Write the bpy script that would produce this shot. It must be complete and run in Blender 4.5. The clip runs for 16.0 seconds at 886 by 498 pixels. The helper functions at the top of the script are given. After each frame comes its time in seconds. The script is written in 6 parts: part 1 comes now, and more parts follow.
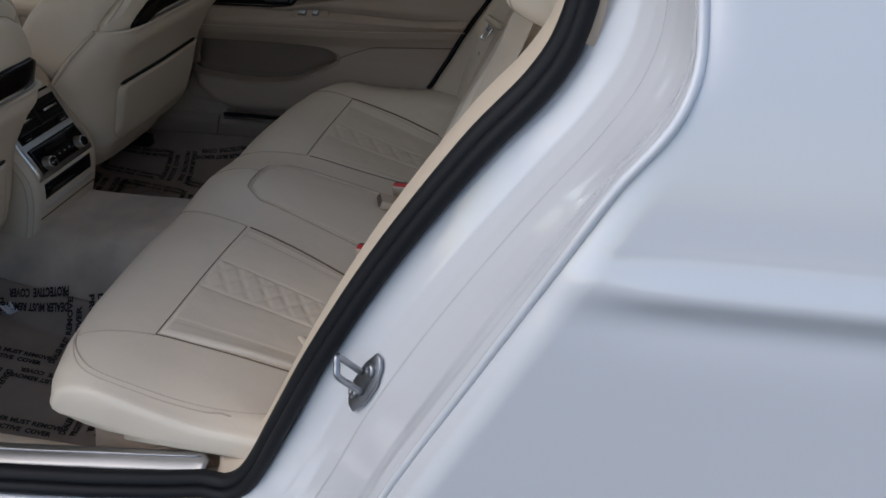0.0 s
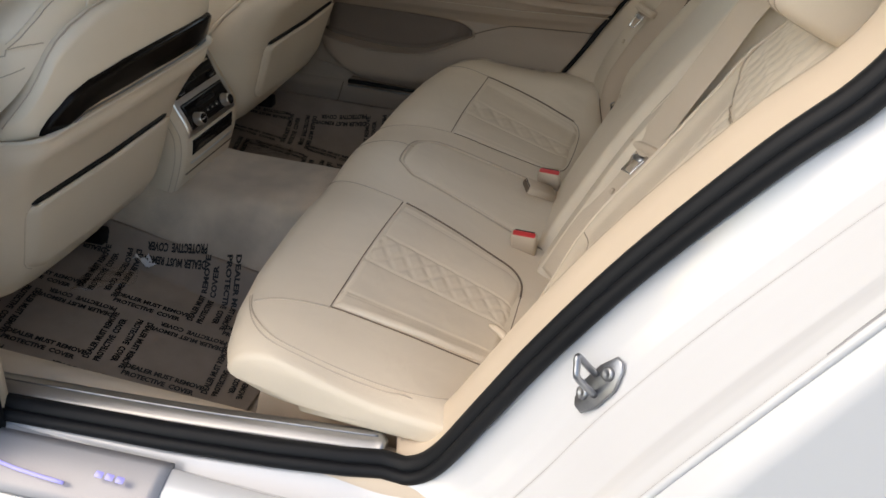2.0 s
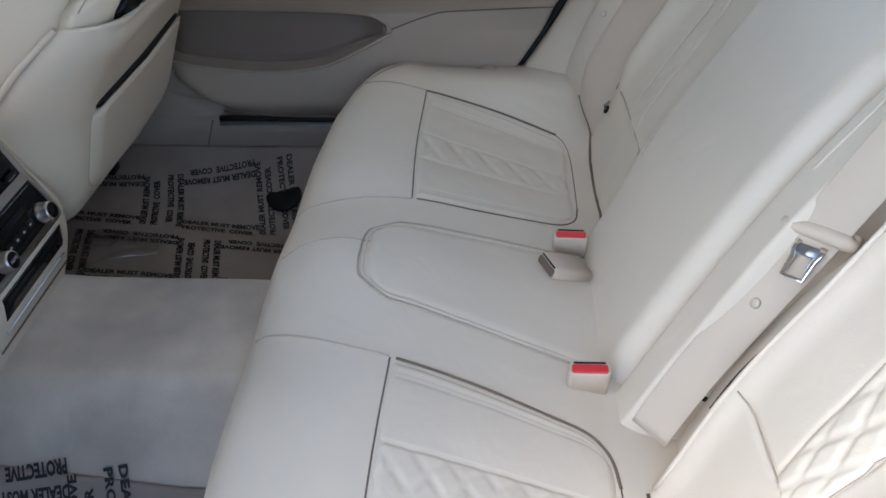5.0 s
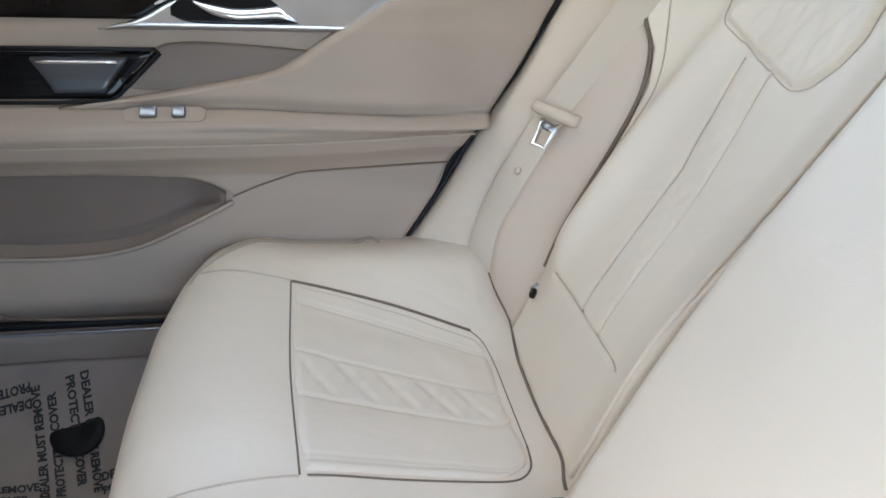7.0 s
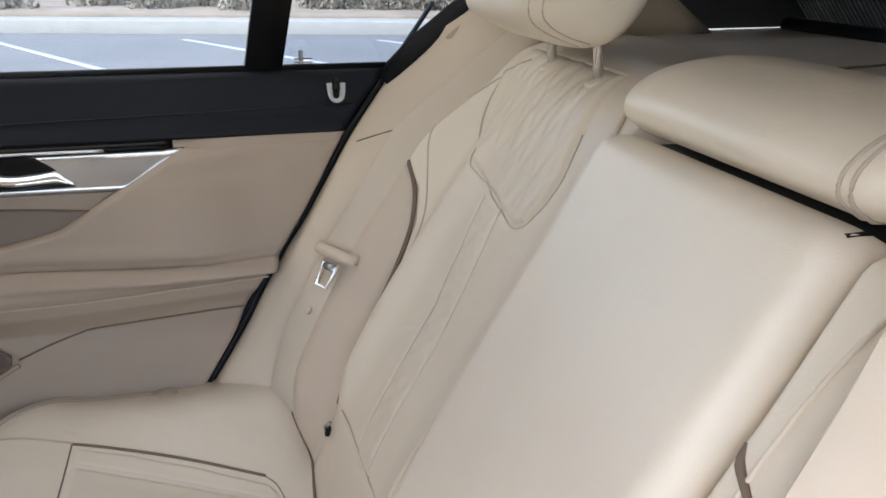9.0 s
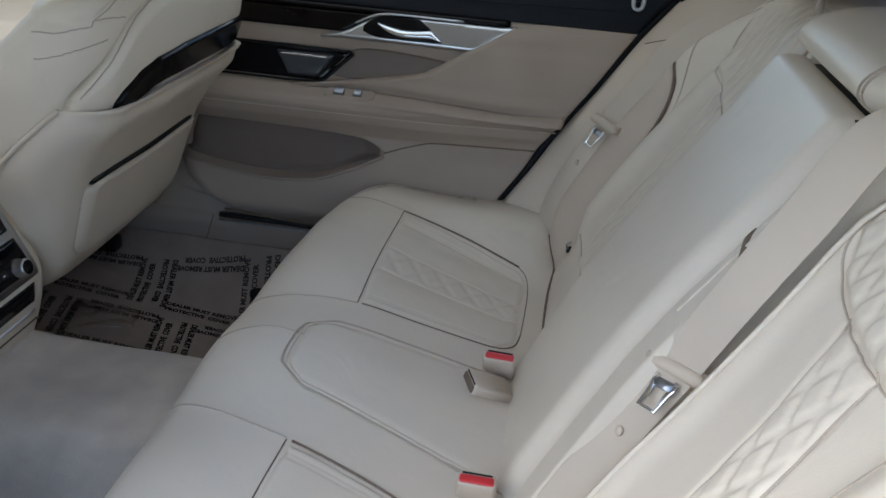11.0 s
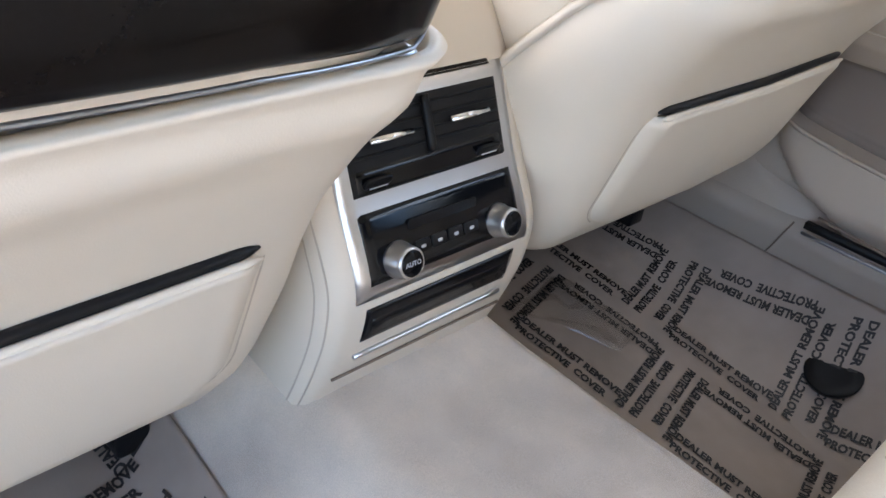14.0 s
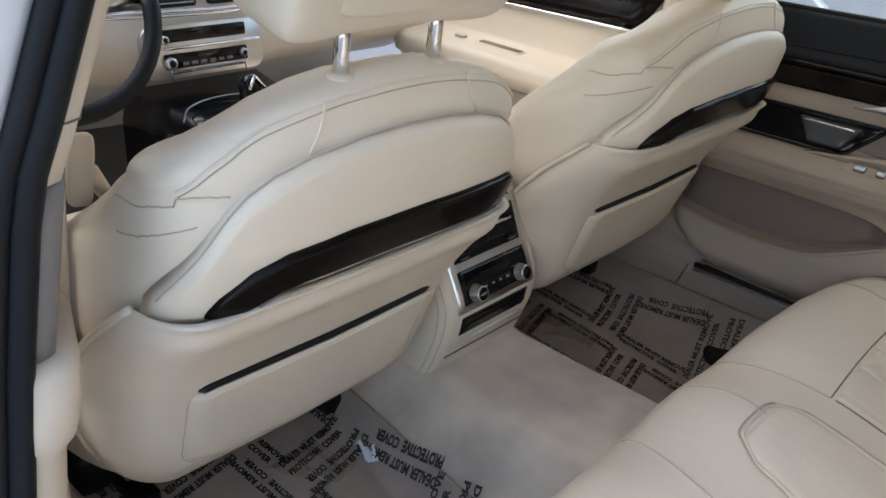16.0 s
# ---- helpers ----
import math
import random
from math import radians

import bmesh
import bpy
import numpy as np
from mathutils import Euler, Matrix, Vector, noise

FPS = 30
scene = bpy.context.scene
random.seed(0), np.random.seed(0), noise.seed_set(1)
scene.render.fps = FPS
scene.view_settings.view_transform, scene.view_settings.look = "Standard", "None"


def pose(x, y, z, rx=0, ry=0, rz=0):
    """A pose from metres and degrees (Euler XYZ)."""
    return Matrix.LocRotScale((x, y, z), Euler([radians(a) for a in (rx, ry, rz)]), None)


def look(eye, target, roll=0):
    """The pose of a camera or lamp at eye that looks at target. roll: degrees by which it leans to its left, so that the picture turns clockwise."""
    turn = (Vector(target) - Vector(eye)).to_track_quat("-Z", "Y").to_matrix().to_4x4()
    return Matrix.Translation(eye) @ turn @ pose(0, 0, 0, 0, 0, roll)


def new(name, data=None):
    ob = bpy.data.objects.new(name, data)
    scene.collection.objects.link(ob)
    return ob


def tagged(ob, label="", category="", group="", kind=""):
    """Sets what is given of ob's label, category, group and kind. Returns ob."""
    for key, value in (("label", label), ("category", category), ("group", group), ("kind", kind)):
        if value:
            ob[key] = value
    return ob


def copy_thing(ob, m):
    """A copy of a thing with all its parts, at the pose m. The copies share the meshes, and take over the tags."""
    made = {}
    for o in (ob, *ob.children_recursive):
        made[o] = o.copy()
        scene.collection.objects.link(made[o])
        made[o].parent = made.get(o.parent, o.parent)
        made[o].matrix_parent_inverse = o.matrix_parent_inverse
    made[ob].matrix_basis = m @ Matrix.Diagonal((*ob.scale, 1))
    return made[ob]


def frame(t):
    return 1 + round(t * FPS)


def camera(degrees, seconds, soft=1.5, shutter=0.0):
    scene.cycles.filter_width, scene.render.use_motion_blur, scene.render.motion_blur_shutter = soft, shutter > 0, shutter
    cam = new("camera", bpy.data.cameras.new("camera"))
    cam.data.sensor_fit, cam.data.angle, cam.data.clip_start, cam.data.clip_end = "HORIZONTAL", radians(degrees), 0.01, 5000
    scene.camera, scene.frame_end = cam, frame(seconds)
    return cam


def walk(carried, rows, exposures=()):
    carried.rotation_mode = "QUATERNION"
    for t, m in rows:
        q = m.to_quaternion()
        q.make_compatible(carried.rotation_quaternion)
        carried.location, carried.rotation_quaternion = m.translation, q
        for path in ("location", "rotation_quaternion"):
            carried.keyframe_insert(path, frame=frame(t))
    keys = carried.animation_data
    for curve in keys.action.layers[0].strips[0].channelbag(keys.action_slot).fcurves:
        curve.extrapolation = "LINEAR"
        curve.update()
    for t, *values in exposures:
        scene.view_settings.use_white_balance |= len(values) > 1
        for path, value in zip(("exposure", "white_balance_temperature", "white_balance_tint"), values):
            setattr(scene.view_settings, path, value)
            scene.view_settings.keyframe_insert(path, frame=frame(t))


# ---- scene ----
cam = camera(56.9, 16.0, soft=1.6)
PATH = [
    (0, (0.6555, -1.4348, 1.3477), (0.2976, 0.2419, 0.3178), -0.66),
    (0.5, (0.5616, -1.4553, 1.3564), (0.1519, 0.2215, 0.3462), -0.38),
    (1, (0.4753, -1.477, 1.3484), (0.0028, 0.1781, 0.3299), 1.35),
    (1.5, (0.4424, -1.4731, 1.3509), (-0.0316, 0.1619, 0.3011), 1.90),
    (2, (0.4143, -1.4538, 1.3441), (-0.0063, 0.1744, 0.2615), 3.17),
    (2.5, (0.3922, -1.3831, 1.3275), (-0.0424, 0.2121, 0.202), 2.44),
    (3, (0.343, -1.2572, 1.3049), (-0.1786, 0.2734, 0.128), 0.25),
    (3.5, (0.3044, -1.1463, 1.2925), (-0.2351, 0.3535, 0.0843), -2.02),
    (4, (0.2516, -1.0411, 1.2951), (-0.144, 0.5009, 0.0843), -2.92),
    (4.2, (0.2146, -1.0179, 1.2939), (-0.0823, 0.548, 0.0858), -2.25),
    (6.3, (0.0107, -0.4847, 1.1095), (0.1546, 1.1614, -0.0172), 0.99),
    (6.5, (0.0016, -0.4528, 1.11), (0.2387, 1.1995, 0.0083), 2.06),
    (7, (-0.005, -0.4157, 1.1164), (0.3709, 1.3195, 0.1956), 3.47),
    (7.5, (0.0653, -0.3817, 1.1454), (0.448, 1.4273, 0.3831), 1.47),
    (8, (0.1185, -0.3542, 1.16), (0.6281, 1.4582, 0.4853), 0.57),
    (8.2, (0.1345, -0.3589, 1.1666), (0.69, 1.4494, 0.5173), 0.40),
    (10.3, (0.2741, -0.8425, 1.2352), (0.5923, 0.9615, 0.4325), 1.50),
    (10.5, (0.2819, -0.8928, 1.2491), (0.4515, 0.9251, 0.4328), 2.16),
    (11, (0.2692, -0.9118, 1.2414), (0.0373, 0.8576, 0.3383), 4.43),
    (11.5, (0.2594, -0.7856, 1.1976), (-0.3108, 0.8669, 0.2259), 5.76),
    (12, (0.1493, -0.6786, 1.1644), (-0.5798, 0.8801, 0.1453), 6.71),
    (12.5, (0.0184, -0.5557, 1.105), (-0.8118, 0.9189, 0.039), 7.32),
    (13, (-0.0688, -0.4855, 1.0074), (-1.1081, 0.8356, -0.0764), 7.46),
    (13.5, (-0.1003, -0.4365, 0.9737), (-1.2484, 0.8032, -0.0963), 7.88),
    (14, (-0.1124, -0.4231, 0.9634), (-1.2626, 0.8238, -0.0959), 8.14),
    (14.5, (-0.077, -0.4955, 1.0325), (-1.2074, 0.7753, -0.0196), 7.18),
    (15, (0.0263, -0.6077, 1.1411), (-1.0507, 0.7443, 0.135), 4.99),
    (15.5, (0.1615, -0.8045, 1.2351), (-0.9135, 0.5978, 0.2982), 3.82),
    (16, (0.2096, -0.956, 1.2587), (-0.9651, 0.3958, 0.3684), 4.46),
]
EXPOSURES = [
    (0.0, 0.45, 6550, 10), (0.5, 0.85, 6700, 10), (1.0, 1.10, 7300, 10), (2.0, 1.25, 7900, 10), (2.5, 1.2, 8300, 10), (3.0, 1.25, 8500, 10), (3.5, 1.5, 7300, 10), (4.1, 1.55, 5800, 7),
    (6.3, 2.65, 6000, 8), (7.0, 2.8, 6100, 8), (7.6, 2.76, 6800, 13), (8.2, 2.58, 7150, 14), (10.3, 1.90, 5950, 7), (11.0, 1.55, 5950, 6),
    (11.5, 2.10, 6050, 8), (12.5, 2.7, 6200, 9), (13.0, 2.95, 6350, 10), (14.0, 3.26, 6200, 11), (14.5, 3.28, 6200, 11), (15.0, 2.9, 6250, 10), (15.5, 2.45, 6300, 10), (16.0, 2.10, 6900, 10),
]
walk(cam, [(t, look(eye, target, roll)) for t, eye, target, roll in PATH], EXPOSURES)

# ---- world and sun ----
SUN_ELEVATION, SUN_TURN = 49.0, 237.0
world = bpy.data.worlds.new("world")
scene.world = world
world.use_nodes = True
wt = world.node_tree
sky = wt.nodes.new("ShaderNodeTexSky")
sky.sky_type, sky.sun_disc = "NISHITA", False
sky.sun_elevation, sky.sun_rotation = radians(SUN_ELEVATION), radians(SUN_TURN)
sky.air_density, sky.dust_density, sky.ozone_density = 1.0, 1.5, 1.0
wt.links.new(sky.outputs[0], wt.nodes["Background"].inputs[0])
wt.nodes["Background"].inputs[1].default_value = 0.15
sun_data = bpy.data.lights.new("sun", "SUN")
sun_data.energy, sun_data.angle, sun_data.color = 0.5, radians(60.0), (1.0, 0.97, 0.93)
sun = new("sun", sun_data)
sun.rotation_euler = Vector((-0.55, -0.36, 0.76)).to_track_quat("Z", "Y").to_euler()

# added fill lamps inside the upper passenger side windows, to brighten the cabin
for _n, _x, _w, _e in (("window_light_rear", 0.02, 0.95, 0.30), ("window_light_front", -1.02, 0.70, 0.20)):
    _l = bpy.data.lights.new(_n, "AREA")
    _l.shape, _l.size, _l.size_y, _l.energy, _l.color = "RECTANGLE", _w, 0.17, _e, (0.93, 0.97, 1.0)
    _o = new(_n, _l)
    _o.location = (_x, 0.712, 1.275)
    _o.rotation_euler = Vector((0, 0.84, 0.54)).to_track_quat("Z", "Y").to_euler()


# ---- materials ----
def material(name, color, rough=0.5, metal=0.0, coat=0.0, grain=0.0, grain_scale=400.0, vary=0.12, vary_scale=6.0, spec=0.5, sheen=0.0, fibre=0.0, crease=0.0):
    """A surface with a broad and a fine variation of its colour and a fine relief."""
    m = bpy.data.materials.new(name)
    m.use_nodes = True
    nt = m.node_tree
    b = nt.nodes["Principled BSDF"]
    b.inputs["Roughness"].default_value, b.inputs["Metallic"].default_value = rough, metal
    b.inputs["Coat Weight"].default_value, b.inputs["Coat Roughness"].default_value = coat, 0.04
    b.inputs["Specular IOR Level"].default_value = spec
    b.inputs["Sheen Weight"].default_value = sheen
    where = nt.nodes.new("ShaderNodeTexCoord")
    broad, fine = nt.nodes.new("ShaderNodeTexNoise"), nt.nodes.new("ShaderNodeTexNoise")
    broad.inputs["Scale"].default_value, broad.inputs["Detail"].default_value = vary_scale, 4
    fine.inputs["Scale"].default_value, fine.inputs["Detail"].default_value = grain_scale, 3
    for n in (broad, fine):
        nt.links.new(where.outputs["Object"], n.inputs["Vector"])
    mix = nt.nodes.new("ShaderNodeMix")
    mix.data_type = "RGBA"
    low, high = [max(0.0, c * (1 - vary)) for c in color], [min(1.0, c * (1 + vary)) for c in color]
    mix.inputs[6].default_value, mix.inputs[7].default_value = (*low, 1), (*high, 1)
    add = nt.nodes.new("ShaderNodeMath")
    add.operation = "MULTIPLY_ADD"
    nt.links.new(fine.outputs[0], add.inputs[0])
    add.inputs[1].default_value = 0.25 + fibre
    nt.links.new(broad.outputs[0], add.inputs[2])
    ramp = nt.nodes.new("ShaderNodeMapRange")
    ramp.inputs[1].default_value, ramp.inputs[2].default_value = 0.35 + fibre * 0.5, 0.9 + fibre * 0.5
    nt.links.new(add.outputs[0], ramp.inputs[0])
    nt.links.new(ramp.outputs[0], mix.inputs[0])
    nt.links.new(mix.outputs[2], b.inputs["Base Color"])
    if grain > 0:
        bump = nt.nodes.new("ShaderNodeBump")
        bump.inputs["Strength"].default_value, bump.inputs["Distance"].default_value = grain, 0.001
        nt.links.new(fine.outputs[0], bump.inputs["Height"])
        nt.links.new(bump.outputs[0], b.inputs["Normal"])
        if crease > 0:
            soft, low = nt.nodes.new("ShaderNodeTexNoise"), nt.nodes.new("ShaderNodeBump")
            soft.inputs["Scale"].default_value, soft.inputs["Detail"].default_value, soft.inputs["Distortion"].default_value = 11.0, 3, 0.8
            low.inputs["Strength"].default_value, low.inputs["Distance"].default_value = crease, 0.006
            nt.links.new(where.outputs["Object"], soft.inputs["Vector"])
            nt.links.new(soft.outputs[0], low.inputs["Height"])
            nt.links.new(low.outputs[0], bump.inputs["Normal"])
    return m


LEATHER = material("cream_leather", (0.72, 0.63, 0.51), 0.42, grain=0.22, grain_scale=700, vary=0.06, vary_scale=4, spec=0.45, crease=0.35)
SHELL = material("beige_shell", (0.68, 0.59, 0.48), 0.48, grain=0.15, grain_scale=900, vary=0.04, spec=0.4)
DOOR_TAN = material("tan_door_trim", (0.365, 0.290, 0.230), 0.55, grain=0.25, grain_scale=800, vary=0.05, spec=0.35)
# the door tan at half strength: the shade inside the pocket, put into the colour
DOOR_SHADE = material("shaded_pocket_tan", (0.185, 0.140, 0.113), 0.8, grain=0.3, grain_scale=900, vary=0.08)
PILLAR = material("tan_pillar_trim", (0.60, 0.50, 0.39), 0.6, grain=0.2, grain_scale=900, vary=0.04)
SIDE_TAN = material("tan_side_bolster", (0.58, 0.475, 0.375), 0.6, grain=0.2, grain_scale=900, vary=0.04)
STITCH = material("stitching_thread", (0.49, 0.41, 0.325), 0.7, grain=0.3, grain_scale=2500)
SEAM = material("dark_seam", (0.17, 0.125, 0.09), 0.8)
CARPET = material("beige_carpet", (0.58, 0.485, 0.385), 0.95, grain=0.9, grain_scale=1400, vary=0.42, vary_scale=7, sheen=0.3, fibre=0.25)
FILM = material("brown_floor_film", (0.345, 0.277, 0.225), 0.50, grain=0.35, grain_scale=45, vary=0.14, vary_scale=9, spec=0.32)
INK = material("film_print", (0.022, 0.018, 0.016), 0.5)
WOOD = material("dark_gloss_wood", (0.006, 0.0045, 0.004), 0.16, spec=0.11, coat=0.03, vary=0.5, vary_scale=14)
GLOSS = material("black_gloss", (0.003, 0.0035, 0.005), 0.10, spec=0.28)
BLACK = material("black_plastic", (0.006, 0.006, 0.007), 0.42, spec=0.24, grain=0.2, grain_scale=900)
NAVY = material("black_door_leather", (0.004, 0.006, 0.010), 0.5, spec=0.25, grain=0.3, grain_scale=700)
RUBBER = material("black_rubber", (0.007, 0.008, 0.010), 0.55, spec=0.22, grain=0.1, grain_scale=700)
CHROME = material("chrome", (0.80, 0.81, 0.83), 0.09, metal=1.0, vary=0.03)
SATIN = material("satin_aluminium", (0.60, 0.60, 0.61), 0.28, metal=1.0, grain=0.05, grain_scale=900, vary=0.05)
STEEL = material("galvanised_steel", (0.34, 0.35, 0.37), 0.34, metal=1.0, vary=0.15, vary_scale=60)
RED = material("red_button", (0.62, 0.035, 0.04), 0.35)
GREY = material("grey_print", (0.55, 0.56, 0.58), 0.5)
GREYTRIM = material("grey_pillar_cover", (0.20, 0.18, 0.17), 0.6)
WEBBING = material("beige_webbing", (0.60, 0.51, 0.405), 0.75, grain=0.5, grain_scale=1500, vary=0.05)
PAINT = material("pearl_white_paint", (0.61, 0.62, 0.635), 0.20, coat=1.0, vary=0.015, vary_scale=2, grain=0.02, grain_scale=2500)
HEADLINER = material("pale_headliner", (0.76, 0.70, 0.61), 0.9, grain=0.4, grain_scale=1200)
ASPHALT = material("pale_asphalt", (0.15, 0.153, 0.156), 0.9, grain=0.8, grain_scale=300, vary=0.12, vary_scale=0.8)
KERB = material("pale_concrete", (0.30, 0.30, 0.29), 0.85, grain=0.5, grain_scale=200, vary=0.08)
LINE = material("white_road_paint", (0.45, 0.46, 0.47), 0.7, grain=0.4, grain_scale=200)
SOIL = material("dry_soil", (0.24, 0.20, 0.16), 0.95, grain=1.0, grain_scale=60, vary=0.25, vary_scale=2)
LEAF = material("green_shrub_leaves", (0.060, 0.085, 0.035), 0.7, vary=0.35, vary_scale=3)
DRYLEAF = material("dry_grey_scrub", (0.20, 0.18, 0.15), 0.8, vary=0.35, vary_scale=3)
BARK = material("shrub_bark", (0.10, 0.075, 0.055), 0.9, vary=0.3)
# darkened door tan, painting the shade of pull recesses
RECESS_SHADE = material("shaded_recess_tan", (0.20, 0.158, 0.128), 0.6, grain=0.2, grain_scale=900)
BLUE_LIGHT = material("blue_sill_light", (0.34, 0.34, 0.62), 0.4)
_b = BLUE_LIGHT.node_tree.nodes["Principled BSDF"]
_b.inputs["Emission Color"].default_value, _b.inputs["Emission Strength"].default_value = (0.35, 0.32, 1.0, 1), 0.25
GLASS = bpy.data.materials.new("window_glass")
GLASS.use_nodes = True
_t = GLASS.node_tree
_t.nodes.remove(_t.nodes["Principled BSDF"])
_clear, _shine, _both, _fres = (_t.nodes.new(n) for n in ("ShaderNodeBsdfTransparent", "ShaderNodeBsdfGlossy", "ShaderNodeMixShader", "ShaderNodeFresnel"))
_clear.inputs[0].default_value = (0.92, 0.95, 0.95, 1)
_shine.inputs["Roughness"].default_value = 0.02
_t.links.new(_fres.outputs[0], _both.inputs[0])
_t.links.new(_clear.outputs[0], _both.inputs[1])
_t.links.new(_shine.outputs[0], _both.inputs[2])
_t.links.new(_both.outputs[0], _t.nodes["Material Output"].inputs["Surface"])


# ---- builders ----
from mathutils.bvhtree import BVHTree


def thing(name, label, category, group="", kind=""):
    return tagged(new(name), label, category, group, kind)


def part(name, bm, mat, parent=None, label=""):
    """Links a bmesh as one mesh object under a thing or a part."""
    me = bpy.data.meshes.new(name)
    bmesh.ops.recalc_face_normals(bm, faces=bm.faces)
    bm.to_mesh(me)
    bm.free()
    for p in me.polygons:
        p.use_smooth = True
    me.materials.append(mat)
    ob = new(name, me)
    ob.parent = parent
    if label:
        ob["label"] = label
    return ob


def soup(verts, faces):
    bm = bmesh.new()
    vs = [bm.verts.new(v) for v in verts]
    for f in faces:
        try:
            bm.faces.new([vs[i] for i in f])
        except ValueError:
            pass
    return bm


def slab(front, back):
    """A closed body between two grids of points (rows x columns x 3)."""
    a, b = np.asarray(front, float), np.asarray(back, float)
    n, m = a.shape[:2]
    verts = np.concatenate([a.reshape(-1, 3), b.reshape(-1, 3)])
    at = lambda i, j, s: s * n * m + i * m + j
    faces = []
    for i in range(n - 1):
        for j in range(m - 1):
            for s in (0, 1):
                faces.append((at(i, j, s), at(i + 1, j, s), at(i + 1, j + 1, s), at(i, j + 1, s)))
    for i in range(n - 1):
        for j in (0, m - 1):
            faces.append((at(i, j, 0), at(i + 1, j, 0), at(i + 1, j, 1), at(i, j, 1)))
    for j in range(m - 1):
        for i in (0, n - 1):
            faces.append((at(i, j, 0), at(i, j + 1, 0), at(i, j + 1, 1), at(i, j, 1)))
    return soup(verts.tolist(), faces)


def sheet(front, depth):
    """A grid given thickness along a fixed offset."""
    f = np.asarray(front, float)
    return slab(f, f + np.array(depth))


def loft(rings, caps=True):
    """A closed body through rings of equally many points."""
    r = np.asarray(rings, float)
    n, m = r.shape[:2]
    faces = [(i * m + j, i * m + (j + 1) % m, (i + 1) * m + (j + 1) % m, (i + 1) * m + j) for i in range(n - 1) for j in range(m)]
    if caps:
        faces += [tuple(range(m)), tuple((n - 1) * m + j for j in range(m))]
    return soup(r.reshape(-1, 3).tolist(), faces)


def smooth_line(points, per=6):
    """A Catmull-Rom line through points."""
    p = np.asarray(points, float)
    p = np.concatenate([[2 * p[0] - p[1]], p, [2 * p[-1] - p[-2]]])
    out = []
    for i in range(1, len(p) - 2):
        for k in range(per):
            t = k / per
            out.append(0.5 * (2 * p[i] + (p[i + 1] - p[i - 1]) * t + (2 * p[i - 1] - 5 * p[i] + 4 * p[i + 1] - p[i + 2]) * t**2 + (3 * p[i] - p[i - 1] - 3 * p[i + 1] + p[i + 2]) * t**3))
    out.append(p[-2])
    return np.array(out)


def tube(points, radius, sides=8, flat=1.0, up=(0, 0, 1), smooth=0):
    """A round or oval bar along a line."""
    p = smooth_line(points, smooth) if smooth else np.asarray(points, float)
    d = np.gradient(p, axis=0)
    d /= np.linalg.norm(d, axis=1)[:, None] + 1e-9
    if abs(d @ np.array(up, float)).mean() > 0.85:
        up = (1, 0, 0)
    ref = np.tile(np.array(up, float), (len(p), 1))
    a = np.cross(d, ref)
    bad = np.linalg.norm(a, axis=1) < 1e-3
    a[bad] = np.cross(d[bad], (1, 0, 0))
    a /= np.linalg.norm(a, axis=1)[:, None]
    b = np.cross(a, d)
    rr = np.atleast_1d(np.asarray(radius, float))
    rr = np.interp(np.linspace(0, 1, len(p)), np.linspace(0, 1, len(rr)), rr) if len(rr) > 1 else np.full(len(p), rr[0])
    rings = []
    for i in range(len(p)):
        rings.append([p[i] + rr[i] * (math.cos(t) * a[i] + flat * math.sin(t) * b[i]) for t in np.linspace(0, 2 * math.pi, sides, endpoint=False)])
    return loft(rings)


def ribbon(points, across, width, thick):
    """A flat strap along a line; across: the direction of its width at each point."""
    p, w = np.asarray(points, float), np.asarray(across, float)
    w = np.broadcast_to(w, p.shape)
    w = w / np.linalg.norm(w, axis=1)[:, None]
    d = np.gradient(p, axis=0)
    n = np.cross(d, w)
    n /= np.linalg.norm(n, axis=1)[:, None] + 1e-9
    rings = []
    for i in range(len(p)):
        rings.append([p[i] + sx * w[i] * width / 2 + sz * n[i] * thick / 2 for sx, sz in ((-1, -.5), (-.96, -1), (.96, -1), (1, -.5), (1, .5), (.96, 1), (-.96, 1), (-1, .5))])
    return loft(rings)


def plate(outline, origin, ux, uy, depth, bevel=0.002, steps=2):
    """A plate with a flat outline in the plane of ux and uy, rounded at its rim; it grows along ux x uy by depth."""
    o, ux, uy = Vector(origin), Vector(ux).normalized(), Vector(uy).normalized()
    nrm = ux.cross(uy)
    bm = bmesh.new()
    vs = [bm.verts.new(o + ux * x + uy * y) for x, y in outline]
    f = bm.faces.new(vs)
    r = bmesh.ops.extrude_face_region(bm, geom=[f])
    top = [v for v in r["geom"] if isinstance(v, bmesh.types.BMVert)]
    bmesh.ops.translate(bm, verts=top, vec=nrm * depth)
    if bevel > 0:
        rim = [e for e in bm.edges if all(v in top for v in e.verts)]
        bmesh.ops.bevel(bm, geom=rim, offset=bevel, segments=steps, affect="EDGES", profile=0.5)
    return bm


def rounded(w, h, r, n=5, cx=0.0, cy=0.0):
    """A rounded rectangle's outline."""
    out = []
    for sx, sy, a0 in ((1, 1, 0), (-1, 1, 90), (-1, -1, 180), (1, -1, 270)):
        for k in range(n + 1):
            a = radians(a0 + 90 * k / n)
            out.append((cx + sx * (w / 2 - r) + r * math.cos(a), cy + sy * (h / 2 - r) + r * math.sin(a)))
    return out


def turned(profile, origin, axis, sides=28):
    """A turned body: profile of (along the axis, radius)."""
    q = Vector(axis).to_track_quat("Z", "Y").to_matrix()
    rings = []
    for h, r in profile:
        rings.append([tuple(Vector(origin) + q @ Vector((r * math.cos(a), r * math.sin(a), h))) for a in np.linspace(0, 2 * math.pi, sides, endpoint=False)])
    return loft(rings)


